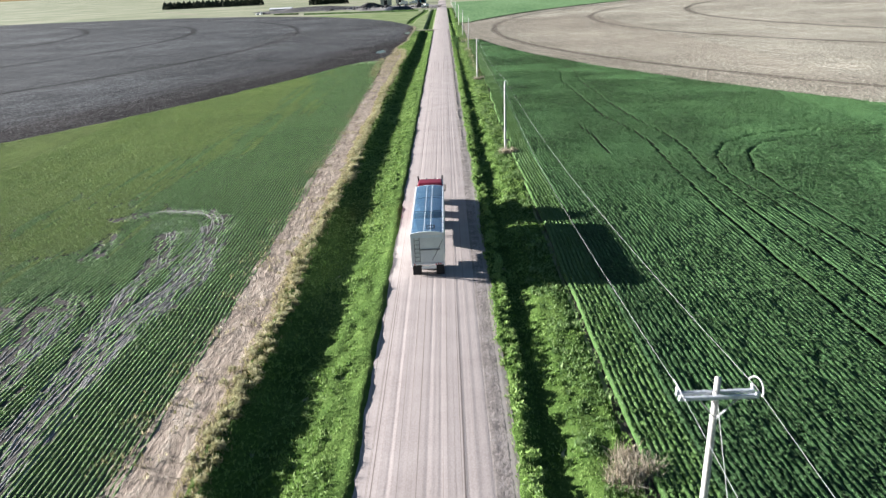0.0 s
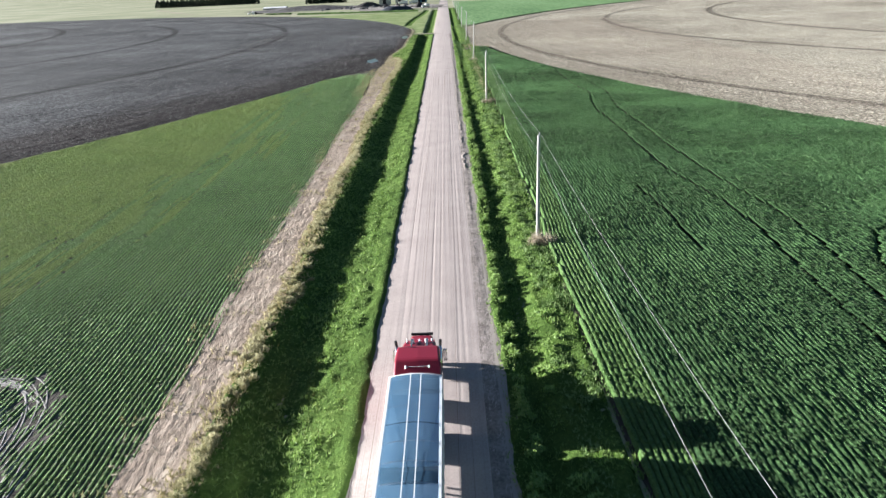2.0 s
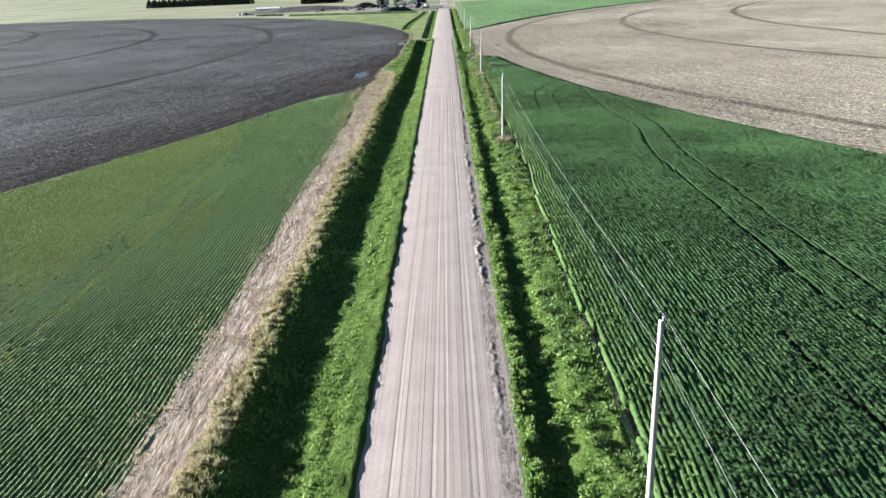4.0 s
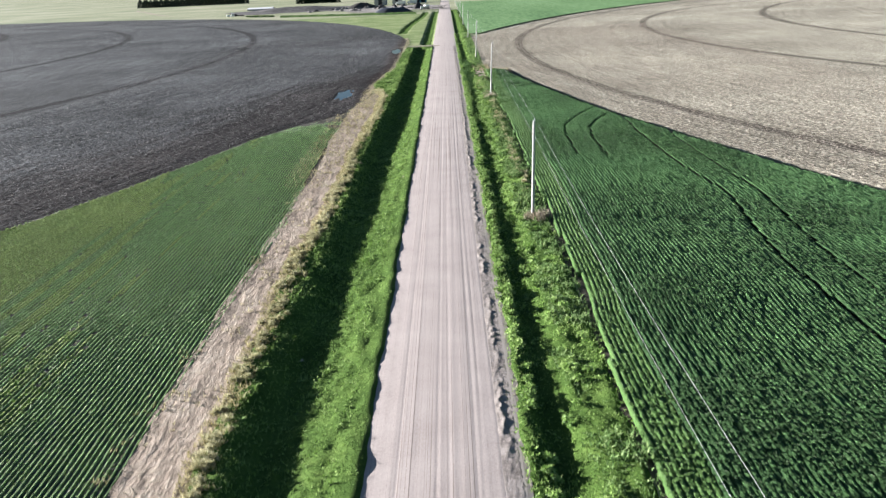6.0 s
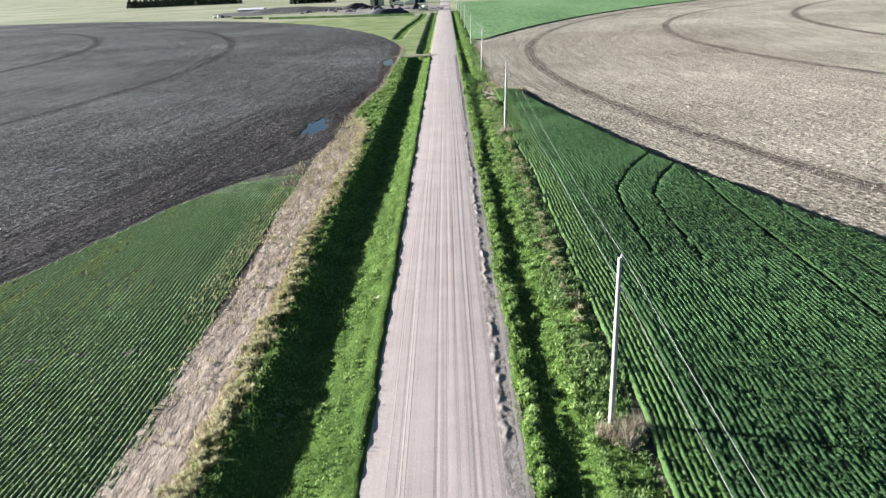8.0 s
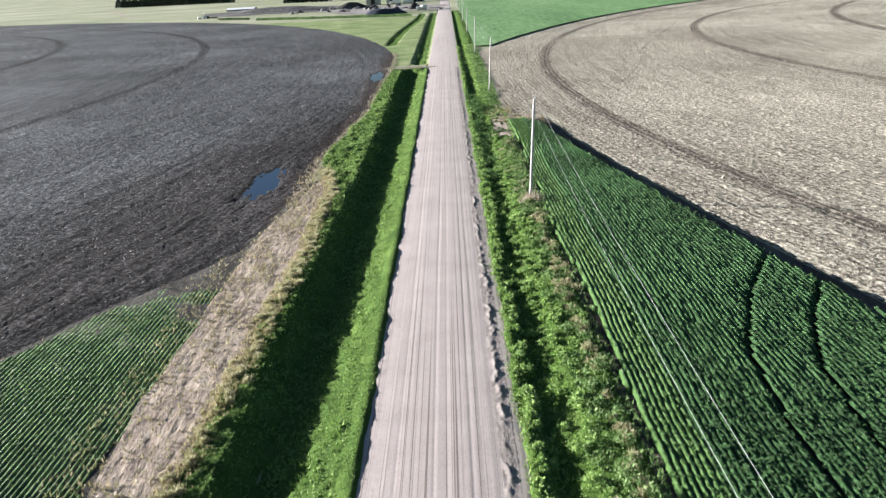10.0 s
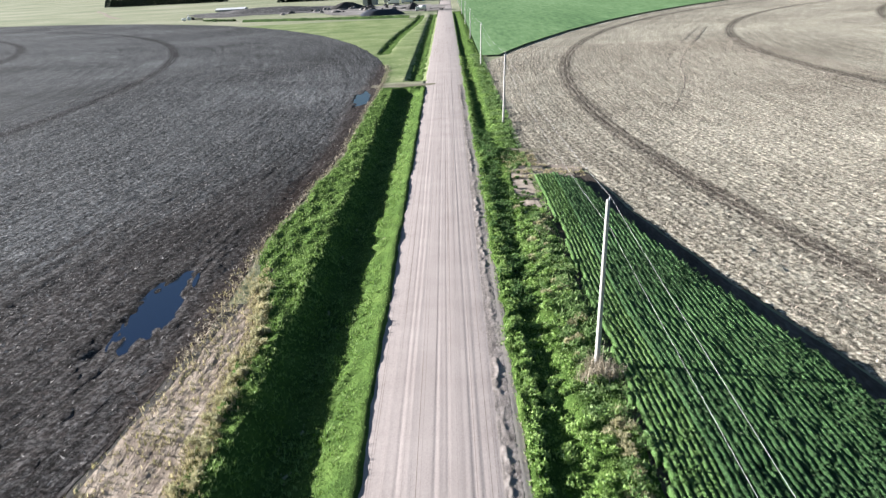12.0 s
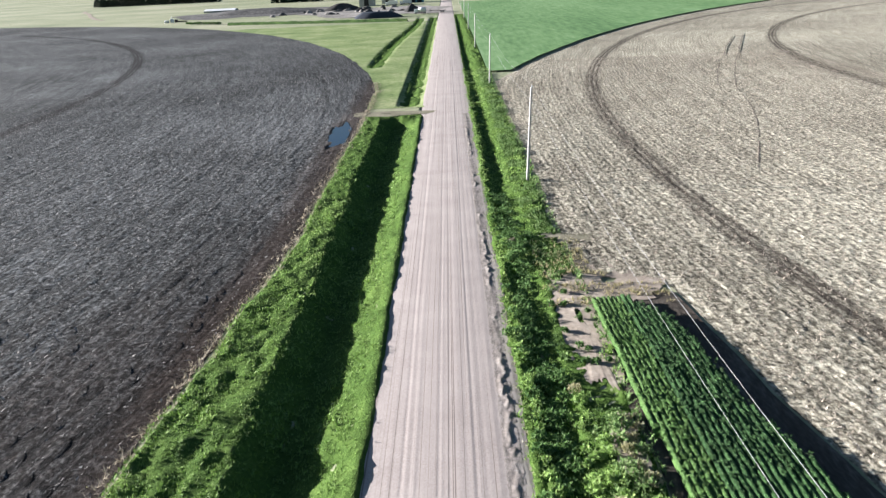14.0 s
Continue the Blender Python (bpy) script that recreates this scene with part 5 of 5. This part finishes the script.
x, y = tufts(250000, -80, -14, 95, 440, lambda x, y: (x < left_edge(y) - 0.3) & seen(x, y) & (basin(x, y) < 0.2) & (rng.rand(len(x)) < np.where(x > left_edge(y) - 9, 0.25, 0.75) * (0.4 + patchy(x, y, 3, 6))))
base = np.column_stack([x, y, terrain(x, y) + 0.15, 0.6 + 0.8 * rng.rand(len(x))])
leaves("soil_residue", base, rng, 1, (0.10, 0.34), (0.03, 0.08), (-3, 40), M_SOILCHIP, "pale bits of old stalk on the dark soil", "crop residue")
x, y = tufts(420000, 9.6, 84, 130, 450, lambda x, y: (x > right_edge(y) + 0.4) & seen(x, y))
base = np.column_stack([x, y, terrain(x, y) + 0.15, 0.6 + 0.8 * rng.rand(len(x))])
leaves("corn_residue", base, rng, 1, (0.10, 0.32), (0.025, 0.06), (-3, 55), M_CHIP, "pale broken corn stalks on the stubble field", "crop residue")


# ---- dry brush at the feet of the poles ----
def brush(x, y, r, seed):
    rg = np.random.RandomState(seed)
    n = 620
    lobe = rg.randint(0, 5, n)
    a, d = rg.rand(n) * 2 * np.pi, r * 0.55 * rg.rand(n)
    bx, by = x + r * 0.6 * np.cos(lobe * 1.9 + seed) * (lobe > 0) + d * np.cos(a), y + r * 0.6 * np.sin(lobe * 1.9 + seed) * (lobe > 0) + d * np.sin(a)
    b = np.column_stack([bx, by, terrain(bx, by), 0.5 + 0.9 * rg.rand(n) * (0.6 + 0.12 * lobe)])
    P = leaves("dry_brush", b, rg, 5, (0.25, 1.0), (0.015, 0.035), (15, 88), M_DRY, "bushy dry tan brush around the pole foot", "bush", (0, 0.35))
    P["kind"] = ""
    del P["kind"]
    return tagged(P, group="brush at the poles")


for k, (px, py, r) in enumerate(((9.2, 29.2, 1.4), (9.0, 19.5, 1.3), (9.0, 99.2, 1.2), (8.9, 179.6, 1.2), (8.8, 258.0, 1.3))):
    brush(px, py, r, 40 + k)


# ---- wheel marks in the drowned patch of the young crop ----
M_RUT = soil("pale_churned_soil", [(0.3, (0.16, 0.155, 0.145)), (0.5, (0.29, 0.28, 0.265)), (0.7, (0.44, 0.43, 0.41))], 0.5, 3.0)


def churned(paths, width, height, material, label, lift=0.03):
    verts, quads, n0 = [], [], 0
    for k, pts in enumerate(paths):
        P = np.array(pts, float)
        seg = np.r_[0, np.cumsum(np.hypot(*np.diff(P, axis=0).T))]
        s = np.arange(0, seg[-1], 0.35)
        cx, cy = np.interp(s, seg, P[:, 0]), np.interp(s, seg, P[:, 1])
        dx, dy = np.gradient(cx), np.gradient(cy)
        n = np.hypot(dx, dy) + 1e-9
        o = np.array([-1, -0.4, 0.4, 1])[None, :] * width * (0.6 + 0.8 * vnoise(s * 0 + k, s, 1.3, 50 + k)[:, None])
        X, Y = cx[:, None] - (dy / n)[:, None] * o, cy[:, None] + (dx / n)[:, None] * o
        Z = terrain(X, Y) + lift + np.array([0, 1, 1, 0])[None, :] * height * vnoise(X, Y, 0.6, 51 + k)
        v, q = sheet(X, Y, Z)
        verts.append(v)
        quads.append(q + n0)
        n0 += len(v)
    me = mesh_from("churned_soil", np.concatenate(verts), np.concatenate(quads), material, True)
    tagged(new("churned_soil", me), label, "soil", kind="stuff")


loops = []
rg = np.random.RandomState(61)
for k in range(26):      # turning marks round the head of the patch
    a0 = -0.9 + 1.2 * rg.rand()
    a = np.linspace(a0, a0 + 1.5 + 2.2 * rg.rand(), 26)
    f = 0.25 + 0.75 * rg.rand()
    loops.append(list(zip(-26.6 + 4.9 * f * np.cos(a) + 0.4 * rg.randn(), 68.0 + 10.0 * f * np.sin(a) + 0.5 * rg.randn())))
for ln, w, n in ((SWIRL[0][0], 1.6, 48), (SWIRL[2][0], 1.1, 16), (SWIRL[3][0], 1.9, 26), (SWIRL[4][0], 1.6, 16), (SWIRL[1][0], 1.0, 14)):
    P = np.array(ln, float)
    for k in range(n):
        t0 = 0.75 * rg.rand()
        t = np.linspace(t0, min(1.0, t0 + 0.15 + 0.4 * rg.rand()), 12) * (len(P) - 1)
        x, y = np.interp(t, np.arange(len(P)), P[:, 0]), np.interp(t, np.arange(len(P)), P[:, 1])
        loops.append(list(zip(x + w * (2 * rg.rand() - 1) + 0.25 * np.sin(t * 3 + k), y)))
churned(loops, 0.065, 0.07, M_RUT, "curved pale wheel ridges of churned soil in the crop")


M_RUTDARK = soil("dark_rut_soil", [(0.3, (0.08, 0.068, 0.055)), (0.5, (0.16, 0.14, 0.115)), (0.7, (0.30, 0.27, 0.225))], 0.5, 3.0)
churned([[(85.5, 490.7), (73.1, 460.7), (67.7, 445.7), (62.1, 431.9), (55.5, 413.8), (50.6, 398.7), (48.6, 390.7)],
         [(91.2, 498.2), (73.7, 452.8), (65.1, 430.6), (57.2, 408.7), (52.5, 394.4), (50.3, 385.0), (47.7, 374.1), (44.3, 362.9), (39.8, 350.3), (34.4, 336.5)]], 0.13, 0.08, M_RUTDARK, "dark curved wheel marks across the stubble", 0.12)


# ---- puddles ----
M_WATER = bpy.data.materials.new("puddle_water")
nt, n_, l_ = nodes_of(M_WATER)
# blue base and raised IOR stand in for a stronger sky reflection
p_ = coloured(nt, (0.006, 0.014, 0.038), 0.03, 0, 0.5)
p_.inputs["IOR"].default_value = 1.58
bumped(nt, noise_tex(nt, mapped(nt), 3.0, 3), 0.03, 0.01)


def puddle(cx, cy, rx, ry, rot, seed):
    """A sheet of water with long ragged tongues along the furrows."""
    bm = bmesh.new()
    ring = []
    for a in np.linspace(0, 2 * math.pi, 240, endpoint=False):
        c, d = math.cos(a), math.sin(a)
        q = 0.78 + 0.55 * float(vnoise(4 + 2.6 * c, 4 + 2.6 * d, 1.0, int(seed * 10), 5))
        u, w = rx * q * c, ry * q * d
        ring.append(bm.verts.new((cx + u * math.cos(rot) - w * math.sin(rot), cy + u * math.sin(rot) + w * math.cos(rot), 0.085)))
    bm.faces.new(ring)
    tagged(part("puddle", bm, M_WATER), "shallow puddle of water on dark wet soil", "puddle", "puddles")


for spec in PUDDLES:
    puddle(*spec)

# ---- drives over the ditches and bare earth ----
M_DRIVE = soil("dirt_drive", [(0.3, (0.12, 0.12, 0.08)), (0.5, (0.225, 0.21, 0.15)), (0.7, (0.36, 0.335, 0.26))], 0.3, 3.0)


M_BARE = soil("pale_bare_earth", [(0.3, (0.19, 0.155, 0.125)), (0.5, (0.33, 0.28, 0.23)), (0.7, (0.48, 0.42, 0.355))], 0.4, 3.0)


def patch(name, cx, cy, rx, ry, seed, label, lift=0.05, material=M_DRIVE):
    """A ragged patch of bare dirt that follows the ground."""
    a = np.linspace(0, 2 * np.pi, 120, endpoint=False)
    q = 0.75 + 0.75 * (vnoise(np.cos(a) * 3 + 9, np.sin(a) * 3 + 9, 1.0, seed, 4) - 0.2)
    verts, rings = [(cx, cy)], 8
    for k in range(1, rings + 1):
        verts += [(cx + rx * q[i] * k / rings * math.cos(a[i]), cy + ry * q[i] * k / rings * math.sin(a[i])) for i in range(120)]
    V = np.array(verts)
    Z = terrain(V[:, 0], V[:, 1]) + lift + 0.06 * vnoise(V[:, 0], V[:, 1], 0.5, seed)
    F = [(1 + (k - 1) * 120 + i, 1 + (k - 1) * 120 + (i + 1) % 120, 1 + k * 120 + (i + 1) % 120, 1 + k * 120 + i) for k in range(1, rings) for i in range(120)]
    structure(name, mesh_from(name, np.column_stack([V, Z]), np.array(F)[:, ::-1], material, True), label)


patch("west_drive", -10.0, 382.4, 8.5, 2.4, 3, "dirt drive across the ditch into the worked field", 0.06)
patch("east_drive", 9.0, 316.2, 4.6, 1.3, 4, "worn dirt drive across the verge into the stubble", 0.10)
patch("bare_earth", 8.9, 300.5, 1.7, 10.0, 5, "bare trampled earth beside the crop", 0.07, M_BARE)
patch("dry_headland", 12.0, 306.5, 4.6, 4.6, 8, "dry trodden ground past the end of the crop", 0.06, M_BARE)
patch("bare_earth", 8.9, 285.5, 0.9, 3.0, 6, "bare trampled earth beside the crop", 0.16, M_BARE)


# ---- the farm and the distance ----
M_SHEETING = plain("black_silage_sheeting", (0.035, 0.04, 0.05), 0.45, 0, 0.3, 0.6)
M_HEAP = soil("dark_compost", [(0.3, (0.03, 0.03, 0.03)), (0.5, (0.06, 0.058, 0.056)), (0.7, (0.11, 0.105, 0.10))], 0.3, 1.5)
M_YARD = soil("pale_yard_gravel", [(0.36, (0.12, 0.112, 0.105)), (0.5, (0.25, 0.235, 0.215)), (0.64, (0.43, 0.41, 0.38))], 0.05, 0.35)
M_GREYEARTH = soil("grey_earth", [(0.36, (0.05, 0.05, 0.05)), (0.5, (0.11, 0.108, 0.105)), (0.64, (0.22, 0.21, 0.2))], 0.04, 0.35)
M_CONCRETE = plain("grey_concrete", (0.38, 0.38, 0.37), 0.85, 0, 0.2, 0.8)
M_ROOFWHITE = plain("bright_white_roof", (0.85, 0.86, 0.86), 0.5, 0, 0.05, 0.5)
M_TEAL = plain("teal_sheet_metal", (0.12, 0.32, 0.38), 0.5, 0.1, 0.15, 1.0)
# dark foliage tinted bluish to imitate haze at that distance
M_NEEDLE = leafy("hazy_cedar_foliage", [(0.25, (0.02, 0.036, 0.03)), (0.5, (0.034, 0.058, 0.046)), (0.75, (0.055, 0.085, 0.065))], 0.1)
# dark green grass, deepened to carry the shadow line along the bank
M_BANK = soil("shadowed_bank_grass", [(0.3, (0.02, 0.045, 0.014)), (0.5, (0.055, 0.10, 0.03)), (0.7, (0.13, 0.19, 0.06))], 0.12, 0.6, bump=1.0, dist=0.4)
M_BARK = plain("bark", (0.10, 0.08, 0.065), 0.9, 0, 0.3, 4)


def blob(name, cx, cy, rx, ry, seed, material, label, lift):
    """A large ragged patch of bare ground."""
    a = np.linspace(0, 2 * np.pi, 90, endpoint=False)
    q = 0.7 + 0.8 * (vnoise(np.cos(a) * 2 + 5, np.sin(a) * 2 + 5, 1.0, seed, 3) - 0.2)
    s = np.linspace(0.02, 1, 6)[:, None]
    X, Y = cx + rx * q * s * np.cos(a), cy + ry * q * s * np.sin(a)
    X, Y = np.column_stack([X, X[:, :1]]), np.column_stack([Y, Y[:, :1]])
    v, f = sheet(X, Y, terrain(X, Y) + lift)
    structure(name, mesh_from(name, v, f[:, ::-1], material, True), label)


blob("grey_earth_ground", -125, 830, 66, 75, 3, M_GREYEARTH, "grey disturbed earth beside the yard", 0.10)
blob("farm_yard", -42, 770, 52, 62, 4, M_YARD, "pale gravel farm yard", 0.16)
blob("yard_apron", -8, 724, 14, 12, 5, M_YARD, "pale gravel apron where the yard meets the road", 0.20)


def heap(name, cx, cy, rx, ry, h, material, label, flat=0.35, seed=1):
    """A tipped or bunkered heap with a rounded top."""
    n = 28
    s = np.linspace(0, 1, 9)[:, None]
    a = np.linspace(0, 2 * np.pi, n + 1)[None, :]
    prof = np.clip((1 - s) / (1 - flat), 0, 1) ** 0.9
    w = 1 + 0.10 * np.sin(3 * a + seed) + 0.06 * np.sin(7 * a + seed)
    X, Y = cx + rx * s * w * np.sign(np.cos(a)) * np.abs(np.cos(a)) ** 0.8, cy + ry * s * w * np.sign(np.sin(a)) * np.abs(np.sin(a)) ** 0.8
    Z = h * prof * (1 + 0.12 * (vnoise(X, Y, 2.5, seed) - 0.5)) + 0.15
    v, f = sheet(X, Y, Z)
    ob = new(name, mesh_from(name, v, f[:, ::-1], material, True))
    return tagged(ob, label, "heap")


heap("silage_heap", -38, 691, 13, 6, 3.0, M_SHEETING, "long low silage heap under black sheeting in the yard", 0.6, 1)
heap("compost_cone", -21, 745, 5.2, 5.2, 4.6, M_HEAP, "steep dark cone of tipped material in the yard", 0.05, 2)
heap("compost_mound", -72, 812, 14, 9, 4.6, M_HEAP, "broad dark rounded mound beside the yard", 0.2, 3)
rg = np.random.RandomState(77)
heap("earth_mound", -128, 822, 46, 16, 3.4, M_GREYEARTH, "long low mound of grey disturbed earth", 0.3, 5)
for k in range(46):
    heap("rubble_heap", -112 + 98 * rg.rand(), 738 + 85 * rg.rand(), 1.2 + 2.6 * rg.rand(), 1 + 1.4 * rg.rand(), 0.7 + 1.3 * rg.rand(), (M_YARD, M_HEAP, M_GREYEARTH)[k % 3], "small heap of grey rubble on bare earth", 0.2, k)

# the grassy bank along the yard's south side
ys = np.linspace(0, 1, 60)[:, None]
sx = np.linspace(-1, 1, 9)[None, :]
X = -118 + 99 * ys + 0 * sx
Y = 686 - 40 * ys + 3.0 * sx + wob(X, 3, 7, 0.5)
v, f = sheet(X, Y, terrain(X, Y) + 1.3 * (1 - sx ** 2) * (0.7 + 0.6 * vnoise(X, Y, 4, 9)) + 0.02)
structure("grass_bank", mesh_from("grass_bank", v, f[:, ::-1], M_BANK, True), "low grassy bank along the yard")


def tank_truck(x, y):
    t = thing("tank_truck", pose(x, y, 0.3, 0, 0, 90), "white tank truck parked in the farm yard", "truck")
    part("tank", rod((0, -2.6, 2.3), (0, 1.6, 2.3), 1.15, sides=20), M_WHITE, t, smooth=True)
    part("cab_shell", box(-1.15, 1.15, 1.9, 4.0, 0.7, 2.7, 0.2), M_WHITE, t)
    part("windshield", box(-1.0, 1.0, 3.95, 4.03, 1.7, 2.5, 0.02), M_GLASS, t)
    part("chassis", box(-0.9, 0.9, -2.8, 4.0, 0.6, 1.0, 0.03), M_DARK, t)
    for s in (-1, 1):
        for yy in (-1.8, 3.0):
            wheel(t, s * 1.05, yy, 0.5, 0.3)


def flat_trailer(x, y):
    t = thing("flat_trailer", pose(x, y, 0.2, 0, 0, 90), "rusty flat farm trailer with gates near the road", "trailer")
    part("deck", box(-1.2, 1.2, -4.5, 4.5, 1.0, 1.25, 0.03), M_BARK, t)
    for yy in (-4.4, 0.0, 4.4):
        part("gate", box(-1.2, 1.2, yy - 0.05, yy + 0.05, 1.25, 2.2), M_BARK, t)
    for s in (-1, 1):
        for yy in (-3.0, -1.8):
            wheel(t, s * 1.0, yy, 0.45, 0.28)


def box_truck(x, y, turn):
    t = thing("box_truck", pose(x, y, 0.2, 0, 0, turn), "white box truck parked beside the barn", "truck", "white trucks in the yard")
    part("cargo_box", box(-1.25, 1.25, -4, 2.6, 1.0, 3.6, 0.05), M_WHITE, t)
    part("cab_shell", box(-1.15, 1.15, 2.8, 4.8, 0.7, 2.7, 0.2), M_WHITE, t)
    part("windshield", box(-1.0, 1.0, 4.74, 4.82, 1.7, 2.5, 0.02), M_GLASS, t)
    part("chassis", box(-0.9, 0.9, -4, 4.6, 0.6, 1.0, 0.03), M_DARK, t)
    for s in (-1, 1):
        for yy in (-2.6, 3.6):
            wheel(t, s * 1.05, yy, 0.5, 0.3)
    return t


tank_truck(-14, 706)
flat_trailer(-4.6, 716)
box_truck(-40, 846, 80)
copy_thing(scene.objects["box_truck"], pose(-30, 858, 0.2, 0, 0, 95))


def shed(name, x, y, w, d, h, rise, wall, roof, label, doors=1, turn=0):
    t = thing(name, pose(x, y, 0.0, 0, 0, turn), label, "building")
    for s in (-1, 1):
        part("side_wall", box(s * w / 2, s * (w / 2 - 0.2), -d / 2, d / 2, 0, h), wall, t)
        part("roof_slope", loft([[(s * (w / 2 + 0.4), yy, h - 0.1), (0, yy, h + rise), (0, yy, h + rise + 0.15), (s * (w / 2 + 0.4), yy, h + 0.05)] for yy in (-d / 2 - 0.3, d / 2 + 0.3)]), roof, t)
        part("gable_wall", loft([[(-w / 2 + 0.2, s * (d / 2 - q), 0), (w / 2 - 0.2, s * (d / 2 - q), 0), (w / 2 - 0.2, s * (d / 2 - q), h), (0, s * (d / 2 - q), h + rise), (-w / 2 + 0.2, s * (d / 2 - q), h)] for q in (0, 0.2)]), wall, t)
    for k in range(doors):
        cx = (k - (doors - 1) / 2) * w / (doors + 0.3)
        # black panel on the closed wall imitates the unlit inside of a doorway
        part("door", box(cx - w * 0.16, cx + w * 0.16, -d / 2 - 0.06, -d / 2 - 0.01, 0, h * 0.72), M_DARK, t, "flat black panel standing for a dark open doorway")


shed("barn", -60.5, 872, 11, 16, 7.5, 2.0, M_CONCRETE, M_STEEL, "grey concrete barn with a dark doorway")
shed("machine_shed", -47, 905, 9, 14, 8.5, 2.0, M_CONCRETE, M_STEEL, "tall grey farm shed behind the yard", 1)
shed("teal_shed", -24, 905, 12, 10, 5.0, 1.2, M_TEAL, M_TEAL, "teal sheet-metal shed by the road", 2)
shed("white_shed", -178, 888, 13, 24, 1.3, 1.1, M_CONCRETE, M_ROOFWHITE, "long low shed with a white roof", 1, 90)


def pump(x, y):
    t = thing("pump_unit", pose(x, y, 0.0, 0, 0, 20), "white irrigation pump with dark engine at the field edge", "pump")
    part("housing", box(-2.4, -0.2, -0.9, 0.9, 0.3, 2.4, 0.1), M_WHITE, t)
    part("engine", box(0.2, 2.0, -0.8, 0.8, 0.3, 2.0, 0.1), M_DARK, t)
    part("pipe", rod((2.0, 0, 0.8), (7.5, 0.5, 0.6), 0.35, sides=12), M_DARK, t)
    part("mast", rod((-1.4, 0, 2.4), (-1.4, 0, 4.0), 0.12), M_WHITE, t)
    part("fuel_tank", rod((-6, -0.4, 0.9), (-3.2, -0.4, 0.9), 0.75, sides=14), M_WHITE, t, smooth=True)


pump(-166, 741)


def cedar(x, y, h, seed):
    """A shelterbelt tree: a tapered stem, limbs and clumps of foliage."""
    g = float(terrain(x, y))
    t = thing("shelterbelt_tree", pose(x, y, g), "dense dark evergreen in a planted shelterbelt row", "tree", "shelterbelt trees")
    rg = np.random.RandomState(seed)
    bm = rod((0, 0, 0), (0, 0, h * 0.92), h * 0.022, h * 0.005, 7)
    for k in range(9):
        z = h * (0.12 + 0.075 * k)
        a = rg.rand() * 6.28
        r = h * 0.24 * (1 - 0.6 * k / 9)
        rod((0, 0, z), (r * math.cos(a), r * math.sin(a), z + r * 0.35), h * 0.007, h * 0.002, 5, bm)
    part("trunk", bm, M_BARK, t)
    n = 420
    z = h * (0.03 + 0.97 * rg.rand(n) ** 0.9)
    r = h * 0.40 * np.clip(1.05 - (z / h) ** 2.2, 0.05, 1) * (0.55 + 0.5 * rg.rand(n))
    a = rg.rand(n) * 2 * np.pi
    P = np.column_stack([r * np.cos(a), r * np.sin(a), z, 0.7 + 0.6 * rg.rand(n)])
    P3 = np.repeat(P, 4, 0)
    m = len(P3)
    az, e = rg.rand(m) * 6.283, np.radians(-20 + 70 * rg.rand(m))
    L, w = P3[:, 3] * h * 0.16, P3[:, 3] * h * 0.10
    d = np.stack([np.cos(az) * np.cos(e), np.sin(az) * np.cos(e), np.sin(e)], 1)
    side = np.stack([-np.sin(az), np.cos(az), (rg.rand(m) - 0.5) * 1.2], 1)
    c = P3[:, :3]
    V = np.stack([c - d * L[:, None] / 2, c + side * w[:, None] / 2, c + d * L[:, None] / 2, c - side * w[:, None] / 2], 1).reshape(-1, 3)
    ob = new("crown", mesh_from("crown", V, np.arange(len(V)).reshape(-1, 4), M_NEEDLE))
    ob.parent = t
    return t


TREES = [(-424 + 4.9 * k, 1230 + 3 * math.sin(k * 2.1)) for k in range(31)] + [(-172 + 4.9 * k, 1062 + 3 * math.sin(k * 1.7)) for k in range(10)]
first = cedar(TREES[0][0], TREES[0][1], 11.0, 1)
second = cedar(TREES[1][0], TREES[1][1], 10.0, 2)
rg = np.random.RandomState(8)
for k, (x, y) in enumerate(TREES[2:]):
    copy_thing((first, second)[k % 2], pose(x, y, float(terrain(x, y)), 0, 0, 360 * rg.rand()))

# low shrubs along the edge of the pale meadow, and a worn track across it
shrub_x = np.r_[np.linspace(-149, -139, 9), np.linspace(-136, -125, 10)]
bushes("field_shrubs", shrub_x + 0.5 * rng.randn(len(shrub_x)), np.interp(shrub_x, [-149, -125], [713, 696]) + 0.6 * rng.randn(len(shrub_x)), 0.7, 1.3, M_WEEDDARK, "low dark shrubs at the edge of the meadow", 8, (0.4, 0.8), (0.2, 0.4))
track = np.array([(-372, 1080), (-356, 1040), (-322, 975), (-290, 905), (-262, 850), (-246, 826)], float)
ts = np.linspace(0, 1, 60)
tx, ty = np.interp(ts, np.linspace(0, 1, 6), track[:, 0]), np.interp(ts, np.linspace(0, 1, 6), track[:, 1])
X = tx[:, None] + np.linspace(-2.0, 2.0, 5)[None, :] * (1 + 0.3 * wob(ty, 2, 20, 1.0)[:, None])
Y = np.repeat(ty[:, None], 5, 1)
v, f = sheet(X, Y, terrain(X, Y) + 0.15)
structure("field_track", mesh_from("field_track", v, f, M_BARE, True), "pale worn track across the meadow")
